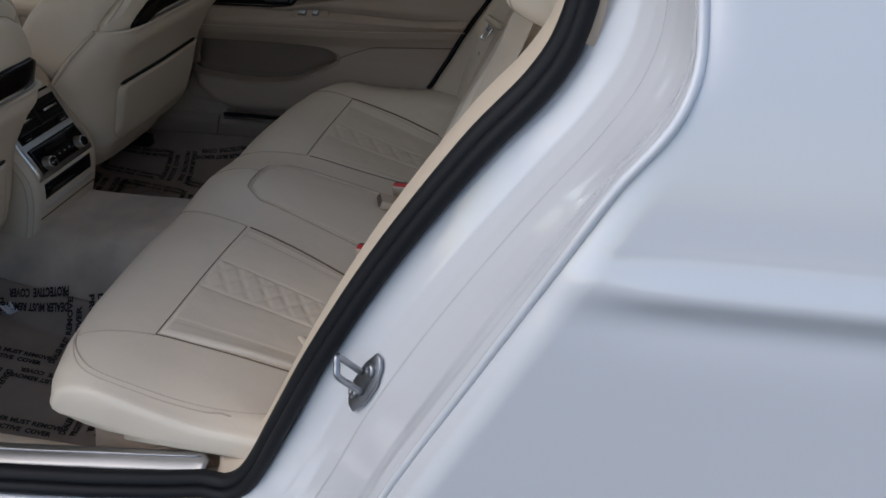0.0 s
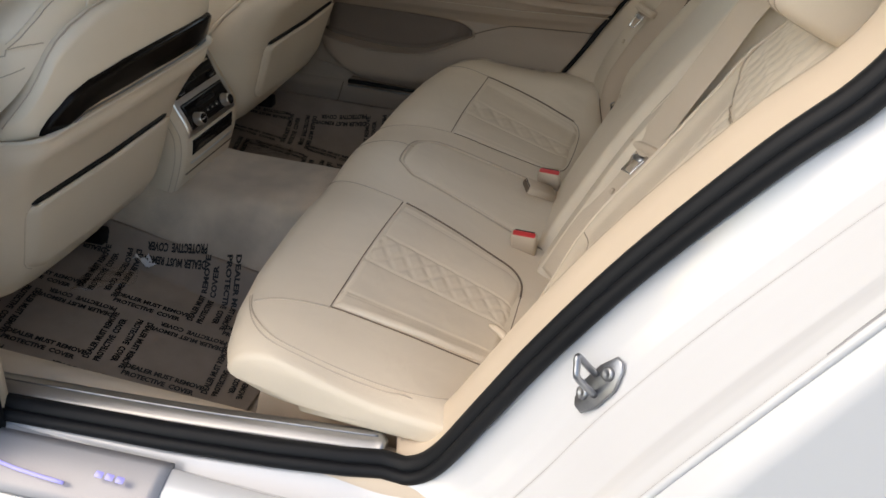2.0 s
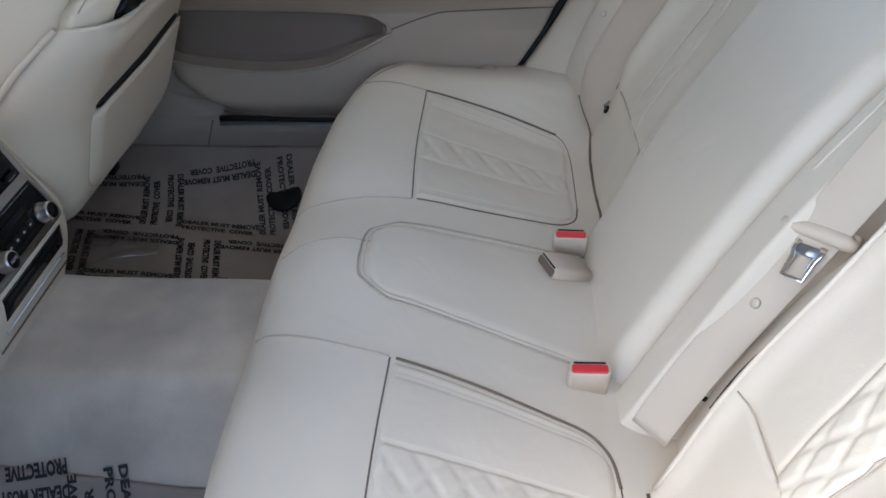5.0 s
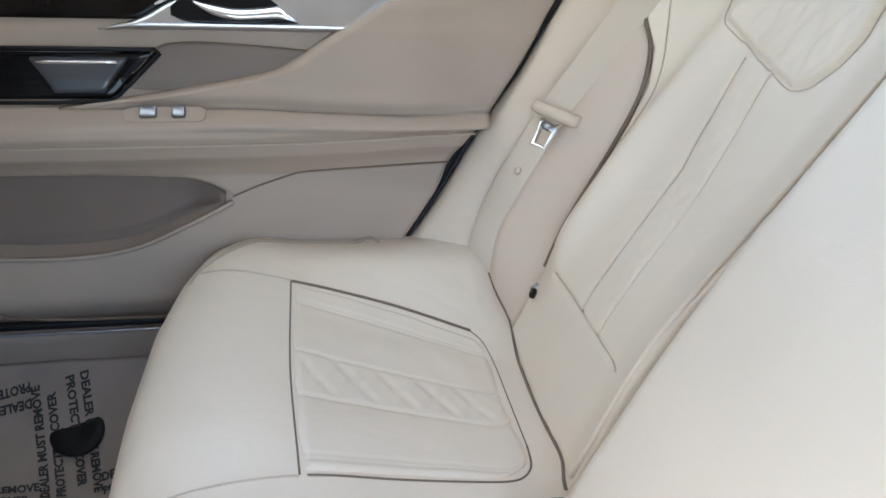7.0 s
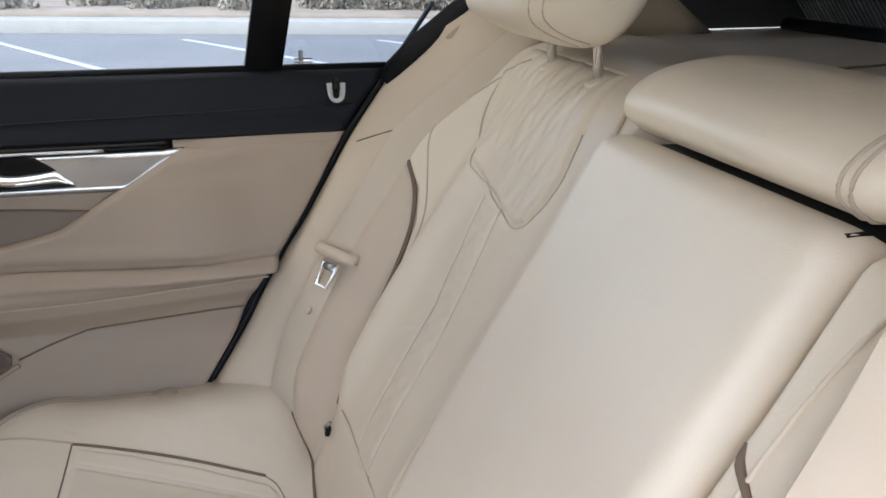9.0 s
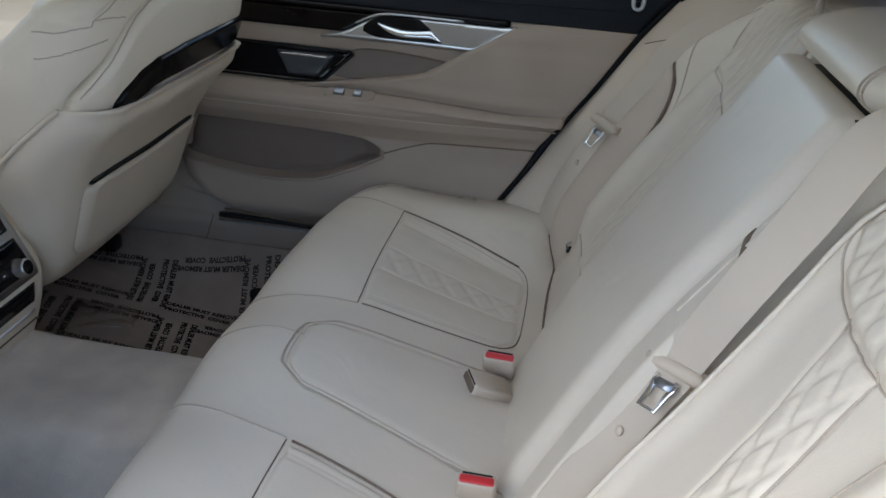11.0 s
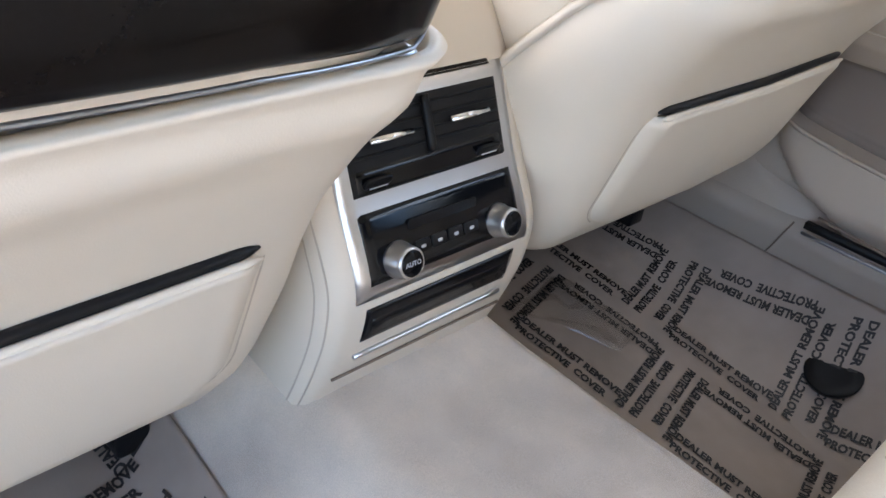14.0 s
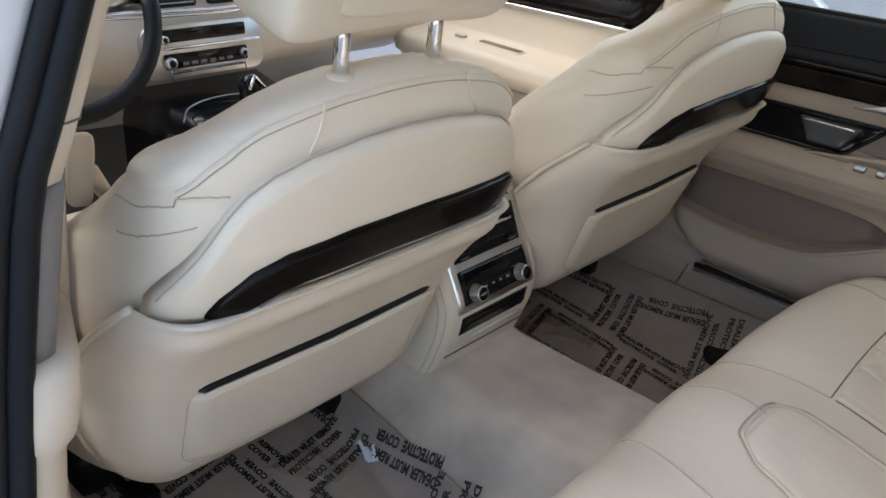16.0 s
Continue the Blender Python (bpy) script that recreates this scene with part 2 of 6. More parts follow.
def box(lo, hi, bevel=0.005, steps=2):
    bm = bmesh.new()
    bmesh.ops.create_cube(bm, size=1.0)
    for v in bm.verts:
        v.co = Vector([lo[i] + (v.co[i] + 0.5) * (hi[i] - lo[i]) for i in range(3)])
    if bevel > 0:
        bmesh.ops.bevel(bm, geom=bm.edges[:], offset=bevel, segments=steps, affect="EDGES", profile=0.5)
    return bm


def pillow(size, centre, turn=(0, 0, 0), power=(4.0, 3.0, 3.0), n=28, shape=None):
    """A cushion-like closed body: a superellipsoid of the given size. shape: bends its points."""
    m = Euler([radians(a) for a in turn]).to_matrix()
    def sp(v, p):
        return math.copysign(abs(v) ** (2 / p), v)
    rings = []
    for i in range(n + 1):
        th = -math.pi / 2 + math.pi * (0.004 + 0.992 * i / n)
        ring = []
        for j in range(2 * n):
            ph = 2 * math.pi * j / (2 * n)
            v = Vector((size[0] / 2 * sp(math.cos(th), power[2]) * sp(math.cos(ph), power[0]), size[1] / 2 * sp(math.cos(th), power[2]) * sp(math.sin(ph), power[1]), size[2] / 2 * sp(math.sin(th), power[2])))
            if shape:
                v = Vector(shape(v))
            ring.append(tuple(Vector(centre) + m @ v))
        rings.append(ring)
    return loft(rings)


def snap(ob, points, lift=0.0006):
    """The points moved to the nearest place on a part's surface, and off it by lift."""
    tree = BVHTree.FromPolygons([v.co for v in ob.data.vertices], [tuple(p.vertices) for p in ob.data.polygons])
    out = []
    for p in points:
        q, n, _, _ = tree.find_nearest(Vector(p))
        away = Vector(p) - q
        n = n if n.dot(away) >= 0 or away.length < 1e-5 else -n
        out.append(tuple(q + n * lift))
    return out


def interp(v, table):
    xs = [a for a, _ in table]
    return float(np.interp(v, xs, [b for _, b in table]))


def step(a, b, v):
    t = min(1.0, max(0.0, (v - a) / (b - a)))
    return t * t * (3 - 2 * t)


# ---- floor, tunnel, mats ----
def foot_z(x):
    return 0.255 + 0.25 * min(0.50, max(-0.02, -0.30 - x))


def floor_z(x, y):
    z = foot_z(x)
    tun = 0.472 + 0.02 * step(-0.45, -0.75, x)
    if y >= 0:
        k = 1 - step(0.105, 0.150, y)
    else:
        k = 1 - step(0.09, 0.25, -y)
    z = z + (tun - z) * k
    if y > 0:
        return z + max(0.0, 0.388 - z) * min(1.0, max(0.0, (y - 0.475) / 0.172)) ** 1.6
    side = min(1.0, max(0.0, (abs(y) - 0.616) / 0.046))
    return z + (0.41 - z) * side


gx, gy = np.linspace(-1.35, 0.30, 84), np.concatenate([np.linspace(-0.76, 0.0, 64), np.linspace(0.008, 0.78, 84)])
carpet_top = [[(x, y, floor_z(x, y) + 0.003 * noise.noise((x * 9, y * 9, 0))) for y in gy] for x in gx]
tagged(part("floor", sheet(carpet_top, (0, 0, -0.03)), CARPET), "beige carpeted car floor with a raised centre tunnel", "floor", kind="structure")


def mat_text():
    cu = bpy.data.curves.new("printed_text", "FONT")
    cu.body, cu.size, cu.align_x, cu.align_y = "DEALER MUST REMOVE\nPROTECTIVE  COVER", 0.0180, "LEFT", "CENTER"
    cu.space_line, cu.extrude, cu.offset, cu.resolution_u = 1.25, 0.0001, 0.00075, 2
    tmp = bpy.data.objects.new("printed_text", cu)
    scene.collection.objects.link(tmp)
    bpy.context.view_layer.update()
    me = bpy.data.meshes.new_from_object(tmp.evaluated_get(bpy.context.evaluated_depsgraph_get()))
    bpy.data.objects.remove(tmp)
    xs = [v.co.x for v in me.vertices]
    ys = [v.co.y for v in me.vertices]
    k, mx, my = 0.166 / (max(xs) - min(xs)), (max(xs) + min(xs)) / 2, (max(ys) + min(ys)) / 2
    for v in me.vertices:
        v.co.x, v.co.y = (v.co.x - mx) * k, v.co.y - my
    me.materials.clear()
    me.materials.append(INK)
    return me


PRINT = mat_text()


def floor_film(y0, y1, x0, x1, label, shift, tilt, row_a, row_b, half):
    root = thing("floor_mat_film", label, "floor mat", "floor films")
    xs, ys = np.linspace(x0, x1, 130), np.linspace(y0, y1, 110)
    def zz(x, y):
        return max(foot_z(x) + 0.010, floor_z(x, y) + 0.005) + 0.0016 * noise.noise((x * 12, y * 12, 3)) + 0.0005 * noise.noise((x * 40, y * 33, 5))
    def inside(x, y):
        r = 0.05
        ex, ey = max(0, x0 + r - x, x - x1 + r), max(0, y0 + r - y, y - y1 + r)
        return ex, ey
    pts = []
    for x in xs:
        row = []
        for y in ys:
            ex, ey = inside(x, y)
            d = math.hypot(ex, ey)
            px, py = x, y
            if d > 0.05:
                k = 0.05 / d
                px = x + (ex - ex * k) * (1 if x < (x0 + x1) / 2 else -1)
                py = y + (ey - ey * k) * (1 if y < (y0 + y1) / 2 else -1)
            row.append((px, py, zz(px, py)))
        pts.append(row)
    part("film", sheet(pts, (0, 0, -0.004)), FILM, root)
    # the print: pairs of lines round the sides of squares, reading outwards, the squares staggered
    turn = Matrix.Rotation(radians(tilt), 2)
    for i in range(-7, 8):
        for j in range(-5, 6):
            mid = Vector(shift) + turn @ (Vector(row_a) * i + Vector(row_b) * j)
            for ox, oy, ang in ((0, -half[1], 0), (0, half[1], 180), (half[0], 0, 90), (-half[0], 0, 270)):
                px, py = mid + turn @ Vector((ox, oy))
                lx, ly = (0.074, 0.030) if ang % 180 == 0 else (0.030, 0.066)
                if not (x0 + lx < px < x1 - 0.02 and y0 + 0.4 * ly < py < min(y1 - 0.012, 0.606)):
                    continue
                ink = PRINT.copy()
                spin = Matrix.Rotation(radians(tilt), 2) @ Matrix.Diagonal((0.88, 0.80)) @ Matrix.Rotation(radians(ang), 2)
                for v in ink.vertices:
                    q = spin @ Vector((v.co.x, v.co.y))
                    v.co = (px + q.x, py + q.y, zz(px + q.x, py + q.y) + 0.0022 + v.co.z)
                ob = new("printed_text", ink)
                ob.parent = root
    # the anchor of the mat
    hx, hy = (-0.315, -0.545) if y0 < 0 else (-0.308, 0.573)
    part("anchor", turned([(-0.006, 0.036), (0.0005, 0.037), (0.002, 0.035), (0.002, 0.022), (0.0012, 0.018)], (hx, hy, zz(hx, hy) + 0.004), (0.0, -0.06 if y0 < 0 else -0.42, 1)), BLACK, root, "black round mat anchor")
    return root


floor_film(-0.665, -0.180, -0.90, -0.195, "creased brown printed protective film over the driver side rear mat", (-0.494, -0.259), 9.0, (0.222, 0.0), (0.093, -0.172), (0.087, 0.064))
floor_film(0.150, 0.648, -0.90, -0.17, "brown printed protective film on the passenger side rear mat", (-0.431, 0.540), 12.0, (0.225, 0.0), (0.151, 0.167), (0.089, 0.058))


SCRAP = material("clear_plastic_scrap", (0.80, 0.83, 0.90), 0.18, spec=0.6, vary=0.2, vary_scale=30)
SHEER = bpy.data.materials.new("sheer_film")
SHEER.use_nodes = True
_t = SHEER.node_tree
_t.nodes.remove(_t.nodes["Principled BSDF"])
_clear, _shine, _both = (_t.nodes.new(n) for n in ("ShaderNodeBsdfTransparent", "ShaderNodeBsdfGlossy", "ShaderNodeMixShader"))
_shine.inputs["Roughness"].default_value, _both.inputs[0].default_value = 0.15, 0.10
_t.links.new(_clear.outputs[0], _both.inputs[1])
_t.links.new(_shine.outputs[0], _both.inputs[2])
_t.links.new(_both.outputs[0], _t.nodes["Material Output"].inputs["Surface"])


def crumpled(at, along, length, width, height, seed):
    """A small crumpled piece of film lying on the floor."""
    u = Vector((math.cos(along), math.sin(along), 0))
    v = Vector((-u.y, u.x, 0))
    top = []
    for i in range(15):
        row = []
        for j in range(11):
            p, q = i / 14, j / 10 - 0.5
            lift = height * (0.35 + 0.65 * noise.noise((p * 3.1, q * 4.0, seed))) * math.sin(math.pi * min(1, p + 0.1)) + 0.3 * height * abs(noise.noise((p * 9, q * 9, seed)))
            w = Vector(at) + u * length * p + v * width * q * (1 - 0.5 * p)
            row.append((w.x, w.y, w.z + max(0.002, lift)))
        top.append(row)
    return sheet(top, (0, 0, -0.0006))


for at, along, ln, wd, hg, sd, m in (((-0.585, -0.200, 0.338), -0.5, 0.050, 0.046, 0.034, 3.3, SCRAP), ((-0.66, -0.33, 0.345), 0.4, 0.13, 0.10, 0.022, 1.7, SHEER), ((-0.64, 0.33, 0.345), 0.2, 0.15, 0.12, 0.024, 5.1, SHEER)):
    scrap = thing("film_scrap", "torn scrap of clear plastic film on the carpet" if m == SHEER else "small bluish white torn plastic scrap on the carpet", "plastic scrap", "film scraps")
    part("scrap", crumpled(at, along, ln, wd, hg, sd), m, scrap)


# ---- rear bench: cushion ----
NOSE = smooth_line([(-0.02, 0.474), (-0.09, 0.477), (-0.150, 0.492), (-0.178, 0.525), (-0.172, 0.558), (-0.144, 0.581), (-0.085, 0.589), (0, 0.577), (0.10, 0.546), (0.20, 0.512), (0.29, 0.485), (0.37, 0.472)], 7)


def cushion_profile(y):
    a = abs(y)
    pts = []
    back = interp(a, [(0, 0.0), (0.30, 0.002), (0.45, 0.012), (0.55, 0.030), (0.62, 0.052), (0.66, 0.075)])
    drop = interp(a, [(0, 0.0), (0.58, 0.0), (0.63, 0.003), (0.655, 0.009)])
    for x, z in NOSE:
        w = 1 - step(-0.17, 0.08, x)
        xx = x + back * w
        up = step(0.50, 0.57, z) if x < 0 else 1.0
        dish = -0.007 * math.exp(-((a - 0.36) / 0.11) ** 2) * step(-0.06, 0.06, x) + 0.006 * math.exp(-(a / 0.10) ** 2)
        crest = 0.004 * math.cos(a / 0.15 * math.pi) * (1 - step(0.15, 0.3, a)) * (1 - step(-0.1, 0.05, x))
        lift = 0.030 * step(0.56, 0.645, a) * (1 - step(0.485, 0.545, z))
        lift += (0.050 if y > 0 else 0.010) * step(0.44, 0.60, a) * step(-0.05, 0.20, x) * up * (1 - step(0.26, 0.34, x))
        pts.append((xx, z + up * (dish + crest - drop) + lift))
    return np.array(pts)


def cushion_z(x, y):
    p = cushion_profile(y)
    k = int(np.argmin(p[:, 0]))
    return float(np.interp(x, p[k:, 0], p[k:, 1]))


def on_cushion(line, lift=0.0006, per=8):
    return [(x, y, cushion_z(x, y) + lift) for x, y in smooth_line(line, per)]


sofa = thing("rear_bench", "cream leather rear bench with quilted inserts and three backrests", "car seat")
rings = []
mid = np.array((0.11, 0.505))
for y in np.concatenate([np.linspace(-0.645, -0.60, 5), np.linspace(-0.59, 0.59, 96), np.linspace(0.60, 0.655, 5)]):
    p = cushion_profile(y)
    ring = [(x, y, z) for x, z in p] + [(0.37, y, 0.462 + 0.025 * step(0.56, 0.645, abs(y))), (0.0, y, 0.464 + 0.028 * step(0.56, 0.645, abs(y)))]
    rings.append(ring)
def cap(base, sign):
    out = []
    for k, dy in ((0.985, 0.008), (0.955, 0.0145), (0.90, 0.019), (0.6, 0.022), (0.25, 0.023)):
        out.append([(mid[0] + (x - mid[0]) * k, base[0][1] + sign * dy, mid[1] + (z - mid[1]) * k) for x, _, z in base])
    return out
rings = cap(rings[0], -1)[::-1] + rings + cap(rings[-1], 1)
bench = part("cushion", loft(rings), LEATHER, sofa)


def lattice(u, v):
    """Pillows between two sets of crossing double stitch lines."""
    h = 1.0
    for w in (u + v, u - v):
        d = abs(w - round(w))
        h *= min(1.0, d / 0.24) ** 0.6
        h += 0.28 * math.exp(-(d / 0.06) ** 2)
    return h


def insert_patch(side):
    """The quilted seat insert; p runs to the rear, q from the middle outwards."""
    n, m = 130, 130
    top = []
    for i in range(n):
        row = []
        for j in range(m):
            p, q = i / (n - 1), j / (m - 1)
            xr = 0.256 - 0.022 * max(0, 1 - q / 0.13) ** 2.5 - 0.02 * max(0, 1 - (1 - q) / 0.1) ** 2
            x = -0.004 * math.sin(math.pi * q) + p * xr
            y0 = 0.170 + 0.042 * p ** 1.3 + 0.020 * max(0.0, (p - 0.86) / 0.14) ** 2
            y1 = 0.518 - 0.040 * p
            y = y0 + (y1 - y0) * q
            e = min(p * 0.25, (1 - p) * 0.25, q * 0.34, (1 - q) * 0.34)
            h = -0.005 + 0.0075 * min(1.0, e / 0.010) ** 0.5
            for q0, d in ((0.055, 0.0014), (0.075, 0.0014), (0.345, 0.0028), (0.585, 0.0028), (0.875, 0.0022), (0.895, 0.0014)):
                h -= d * math.exp(-(((q - q0) * 0.34) / 0.0022) ** 2)
            if 0.345 < q < 0.585:
                b = (q - 0.345) / 0.24
                h += 0.0034 * (lattice(b * (1.0 if side > 0 else 1.5), p * 0.25 / (0.046 if side > 0 else 0.036)) - 0.35) * math.sin(math.pi * b) ** 0.4
            else:
                h += 0.0012 * math.sin(math.pi * min(1, max(0, (q - 0.09) / 0.25))) if q < 0.345 else 0.0016 * math.sin(math.pi * min(1, max(0, (q - 0.585) / 0.30)))
            h += 0.0012 * noise.noise((x * 22, side * y * 22, 7))
            row.append((x, side * y, cushion_z(x, y) + h))
        top.append(row)
    f = np.array(top)
    part("seat_insert", slab(f, f - np.array((0, 0, 0.014))), LEATHER, bench)
    edge = [(0.006, 0.168), (0.10, 0.1805), (0.19, 0.199), (0.222, 0.208), (0.240, 0.221), (0.252, 0.242), (0.257, 0.275)]
    part("insert_seam", tube(on_cushion([(x, side * y) for x, y in edge], 0.0005), 0.0019 if side < 0 else 0.0012, 6), SEAM, bench)
    part("insert_seam", tube(on_cushion([(-0.001, side * 0.168), (-0.006, side * 0.34), (-0.001, side * 0.521)], 0.0), 0.0011, 6), SEAM, bench)
    part("insert_seam", tube(on_cushion([(0.0, side * 0.521), (0.12, side * 0.503), (0.235, side * 0.488)], 0.0004), 0.0014 if side < 0 else 0.0022, 6), SEAM, bench)
    part("insert_seam", tube(on_cushion([(0.235, side * 0.488), (0.250, side * 0.474), (0.258, side * 0.44), (0.259, side * 0.36), (0.257, side * 0.275)], 0.0), 0.0009, 6), SEAM, bench)
    # seams over the nose, and the rear seams
    part("nose_seam", tube(on_cushion([(-0.002, side * 0.166), (-0.05, side * 0.158), (-0.10, side * 0.147), (-0.14, side * 0.138), (-0.166, side * 0.133)], 0.0002), 0.0013, 6), STITCH, bench)
    part("nose_seam", tube(on_cushion([(0.0, side * 0.523), (-0.05, side * 0.535), (-0.095, side * 0.545), (-0.115, side * 0.55)], 0.0002), 0.0016, 6), STITCH, bench)


insert_patch(1)
insert_patch(-1)
part("nose_seam", tube(on_cushion([(-0.046, 0.034), (-0.077, 0.037), (-0.105, 0.033), (-0.134, 0.022), (-0.160, 0.007)], 0.0002), 0.0012, 6), STITCH, bench)


def centre_pad():
    n, m = 60, 44
    top = []
    for i in range(n):
        row = []
        for j in range(m):
            p, q = i / (n - 1), 2 * j / (m - 1) - 1
            half = 0.074 + 0.040 * p
            x0 = -0.047 + 0.022 * max(0.0, abs(q) - 0.55) ** 2 / 0.20
            x = x0 + p * (0.265 - x0)
            y = 0.012 + half * q * (0.90 + 0.10 * min(1.0, (p / 0.05) ** 0.5))
            e = min(p * 0.30, (1 - abs(q)) * half)
            h = -0.003 + 0.006 * min(1.0, e / 0.010) ** 0.5 + 0.001 * noise.noise((x * 16, y * 16, 2))
            row.append((x, y, cushion_z(x, y) + h))
        top.append(row)
    f = np.array(top)
    part("centre_pad", slab(f, f - np.array((0, 0, 0.012))), LEATHER, bench)
    for off in (0.003, 0.009):
        rim = [tuple(f[i, 0, :2] + np.array((0, -off))) for i in range(n - 1, 1, -3)] + [tuple(f[0, j, :2] + np.array((-off, 0))) for j in (2, 6, 14, 22, 30, 38, 41)] + [tuple(f[i, -1, :2] + np.array((0, off))) for i in range(2, n, 3)]
        part("pad_piping", tube(on_cushion(rim, 0.0012, 4), 0.0019 if off < 0.005 else 0.0014, 6), LEATHER if off < 0.005 else STITCH, bench)


centre_pad()
for side in (-1, 1):
    for off in (0.0, 0.008):
        line = smooth_line([(-0.128, 0.530, 0.576 - off), (-0.112, 0.565, 0.582 - off), (-0.081, 0.600 + off, 0.586 - off * 0.6), (-0.034, 0.628 + off, 0.585 - off * 0.5), (0.048, 0.631 + off, 0.562 - off * 0.5), (0.127, 0.625 + off, 0.537 - off * 0.5), (0.200, 0.617 + off, 0.513 - off * 0.5), (0.228, 0.590, 0.505)], 6)
        part("end_piping", tube(smooth_line(snap(bench, [(x, side * y, z) for x, y, z in line], 0.0004)[::3], 4), 0.0012, 6), STITCH, bench)
tagged(part("seat_base", loft([[(x, y, z) for x, z in ((-0.165, 0.24), (-0.130, 0.30), (-0.105, 0.38), (-0.085, 0.470), (0.40, 0.465), (0.40, 0.24))] for y in np.linspace(-0.600, 0.625, 12)]), CARPET), "beige carpeted riser under the rear bench", "seat base", kind="structure")


# ---- rear bench: backrests ----
LEAN_LINE = smooth_line([(0.270, 0.43), (0.298, 0.48), (0.332, 0.56), (0.383, 0.67), (0.428, 0.755), (0.479, 0.84), (0.528, 0.92), (0.574, 1.0), (0.606, 1.042), (0.650, 1.064), (0.72, 1.068), (0.80, 1.066)], 12)
_d = np.gradient(LEAN_LINE, axis=0)
_d /= np.linalg.norm(_d, axis=1)[:, None]
LEAN_OUT = np.stack([-_d[:, 1], _d[:, 0]], 1)
_k = np.arange(0, len(LEAN_LINE) - 0.99, 1 / 3)
LEAN_FINE, OUT_FINE = (np.stack([np.interp(_k, np.arange(len(LEAN_LINE)), q[:, c]) for c in (0, 1)], 1) for q in (LEAN_LINE, LEAN_OUT))
PANELS = {1: [(0.318, 1.06), (0.296, 1.0), (0.285, 0.955), (0.290, 0.928), (0.306, 0.902), (0.330, 0.893), (0.38, 0.900), (0.445, 0.911), (0.495, 0.922), (0.528, 0.945), (0.552, 0.985), (0.568, 1.03), (0.555, 1.06)],
          -1: [(0.235, 1.06), (0.215, 1.0), (0.212, 0.96), (0.240, 0.925), (0.300, 0.912), (0.36, 0.910), (0.402, 0.912), (0.415, 0.922), (0.420, 0.96), (0.418, 1.0), (0.405, 1.06)]}
FLUTES = {1: ([(0.60, 0.376), (0.69, 0.377), (0.78, 0.391), (0.90, 0.430)], [(0.60, 0.320), (0.69, 0.322), (0.78, 0.335), (0.90, 0.372)], 0.600, 0.250, 0.470),
          -1: ([(0.64, 0.425), (0.72, 0.424), (0.79, 0.410), (0.865, 0.390), (0.915, 0.376)], [(0.64, 0.378), (0.743, 0.356), (0.818, 0.336), (0.915, 0.298)], 0.640, 0.280, 0.480)}


def in_panel(a, z, side):
    """How far inside the quilted shoulder panel, in metres (negative: outside)."""
    best, inside = 9.0, False
    ring = PANELS[side]
    for (x1, z1), (x2, z2) in zip(ring, ring[1:] + ring[:1]):
        t = min(1, max(0, ((a - x1) * (x2 - x1) + (z - z1) * (z2 - z1)) / ((x2 - x1) ** 2 + (z2 - z1) ** 2)))
        best = min(best, math.hypot(a - x1 - t * (x2 - x1), z - z1 - t * (z2 - z1)))
        if (z1 > z) != (z2 > z) and a < (x2 - x1) * (z - z1) / (z2 - z1) + x1:
            inside = not inside
    return best if inside else -best


def side_bulge(a, z, side=1):
    """Forward relief of an outer backrest; past the gap the side bolster stands well forward."""
    b = (0.054 if side > 0 else 0.072) * step(0.522, 0.598, a) * (1 - step(0.90, 1.04, z)) * step(0.42, 0.60, z)
    b -= 0.050 * step(0.632, 0.668, a)
    b += 0.012 * math.exp(-((z - 0.64) / 0.10) ** 2) * (1 - step(0.45, 0.55, a))
    b += 0.020 * math.exp(-((a - 0.490) / 0.030) ** 2) * step(0.56, 0.66, z) * (1 - step(0.88, 1.0, z))
    if side > 0:
        b += 0.016 * (1 - step(0.20, 0.27, a)) * (1 - step(0.95, 1.05, z))
        b -= 0.035 * (1 - step(0.186, 0.205, a))
    else:
        edge = interp(z, [(0.55, 0.258), (0.66, 0.250), (0.75, 0.236), (0.86, 0.214), (0.95, 0.190), (1.0, 0.182)])
        b += 0.010 * math.exp(-((a - edge - 0.022) / 0.016) ** 2) * (1 - step(0.95, 1.02, z))
        b -= 0.034 * (1 - step(edge - 0.002, edge + 0.018, a))
    return b


GAP_AZ = [(0.622, 0.902), (0.596, 0.886), (0.568, 0.862), (0.551, 0.825), (0.541, 0.78), (0.534, 0.72), (0.529, 0.64), (0.522, 0.585)]


def gap_a(z):
    """Where the leather ends and the side bolster begins."""
    if z > 0.902:
        return 0.622 + 0.05 * min(1.0, (z - 0.902) / 0.06)
    return float(np.interp(z, [q for _, q in GAP_AZ[::-1]], [p for p, _ in GAP_AZ[::-1]]))


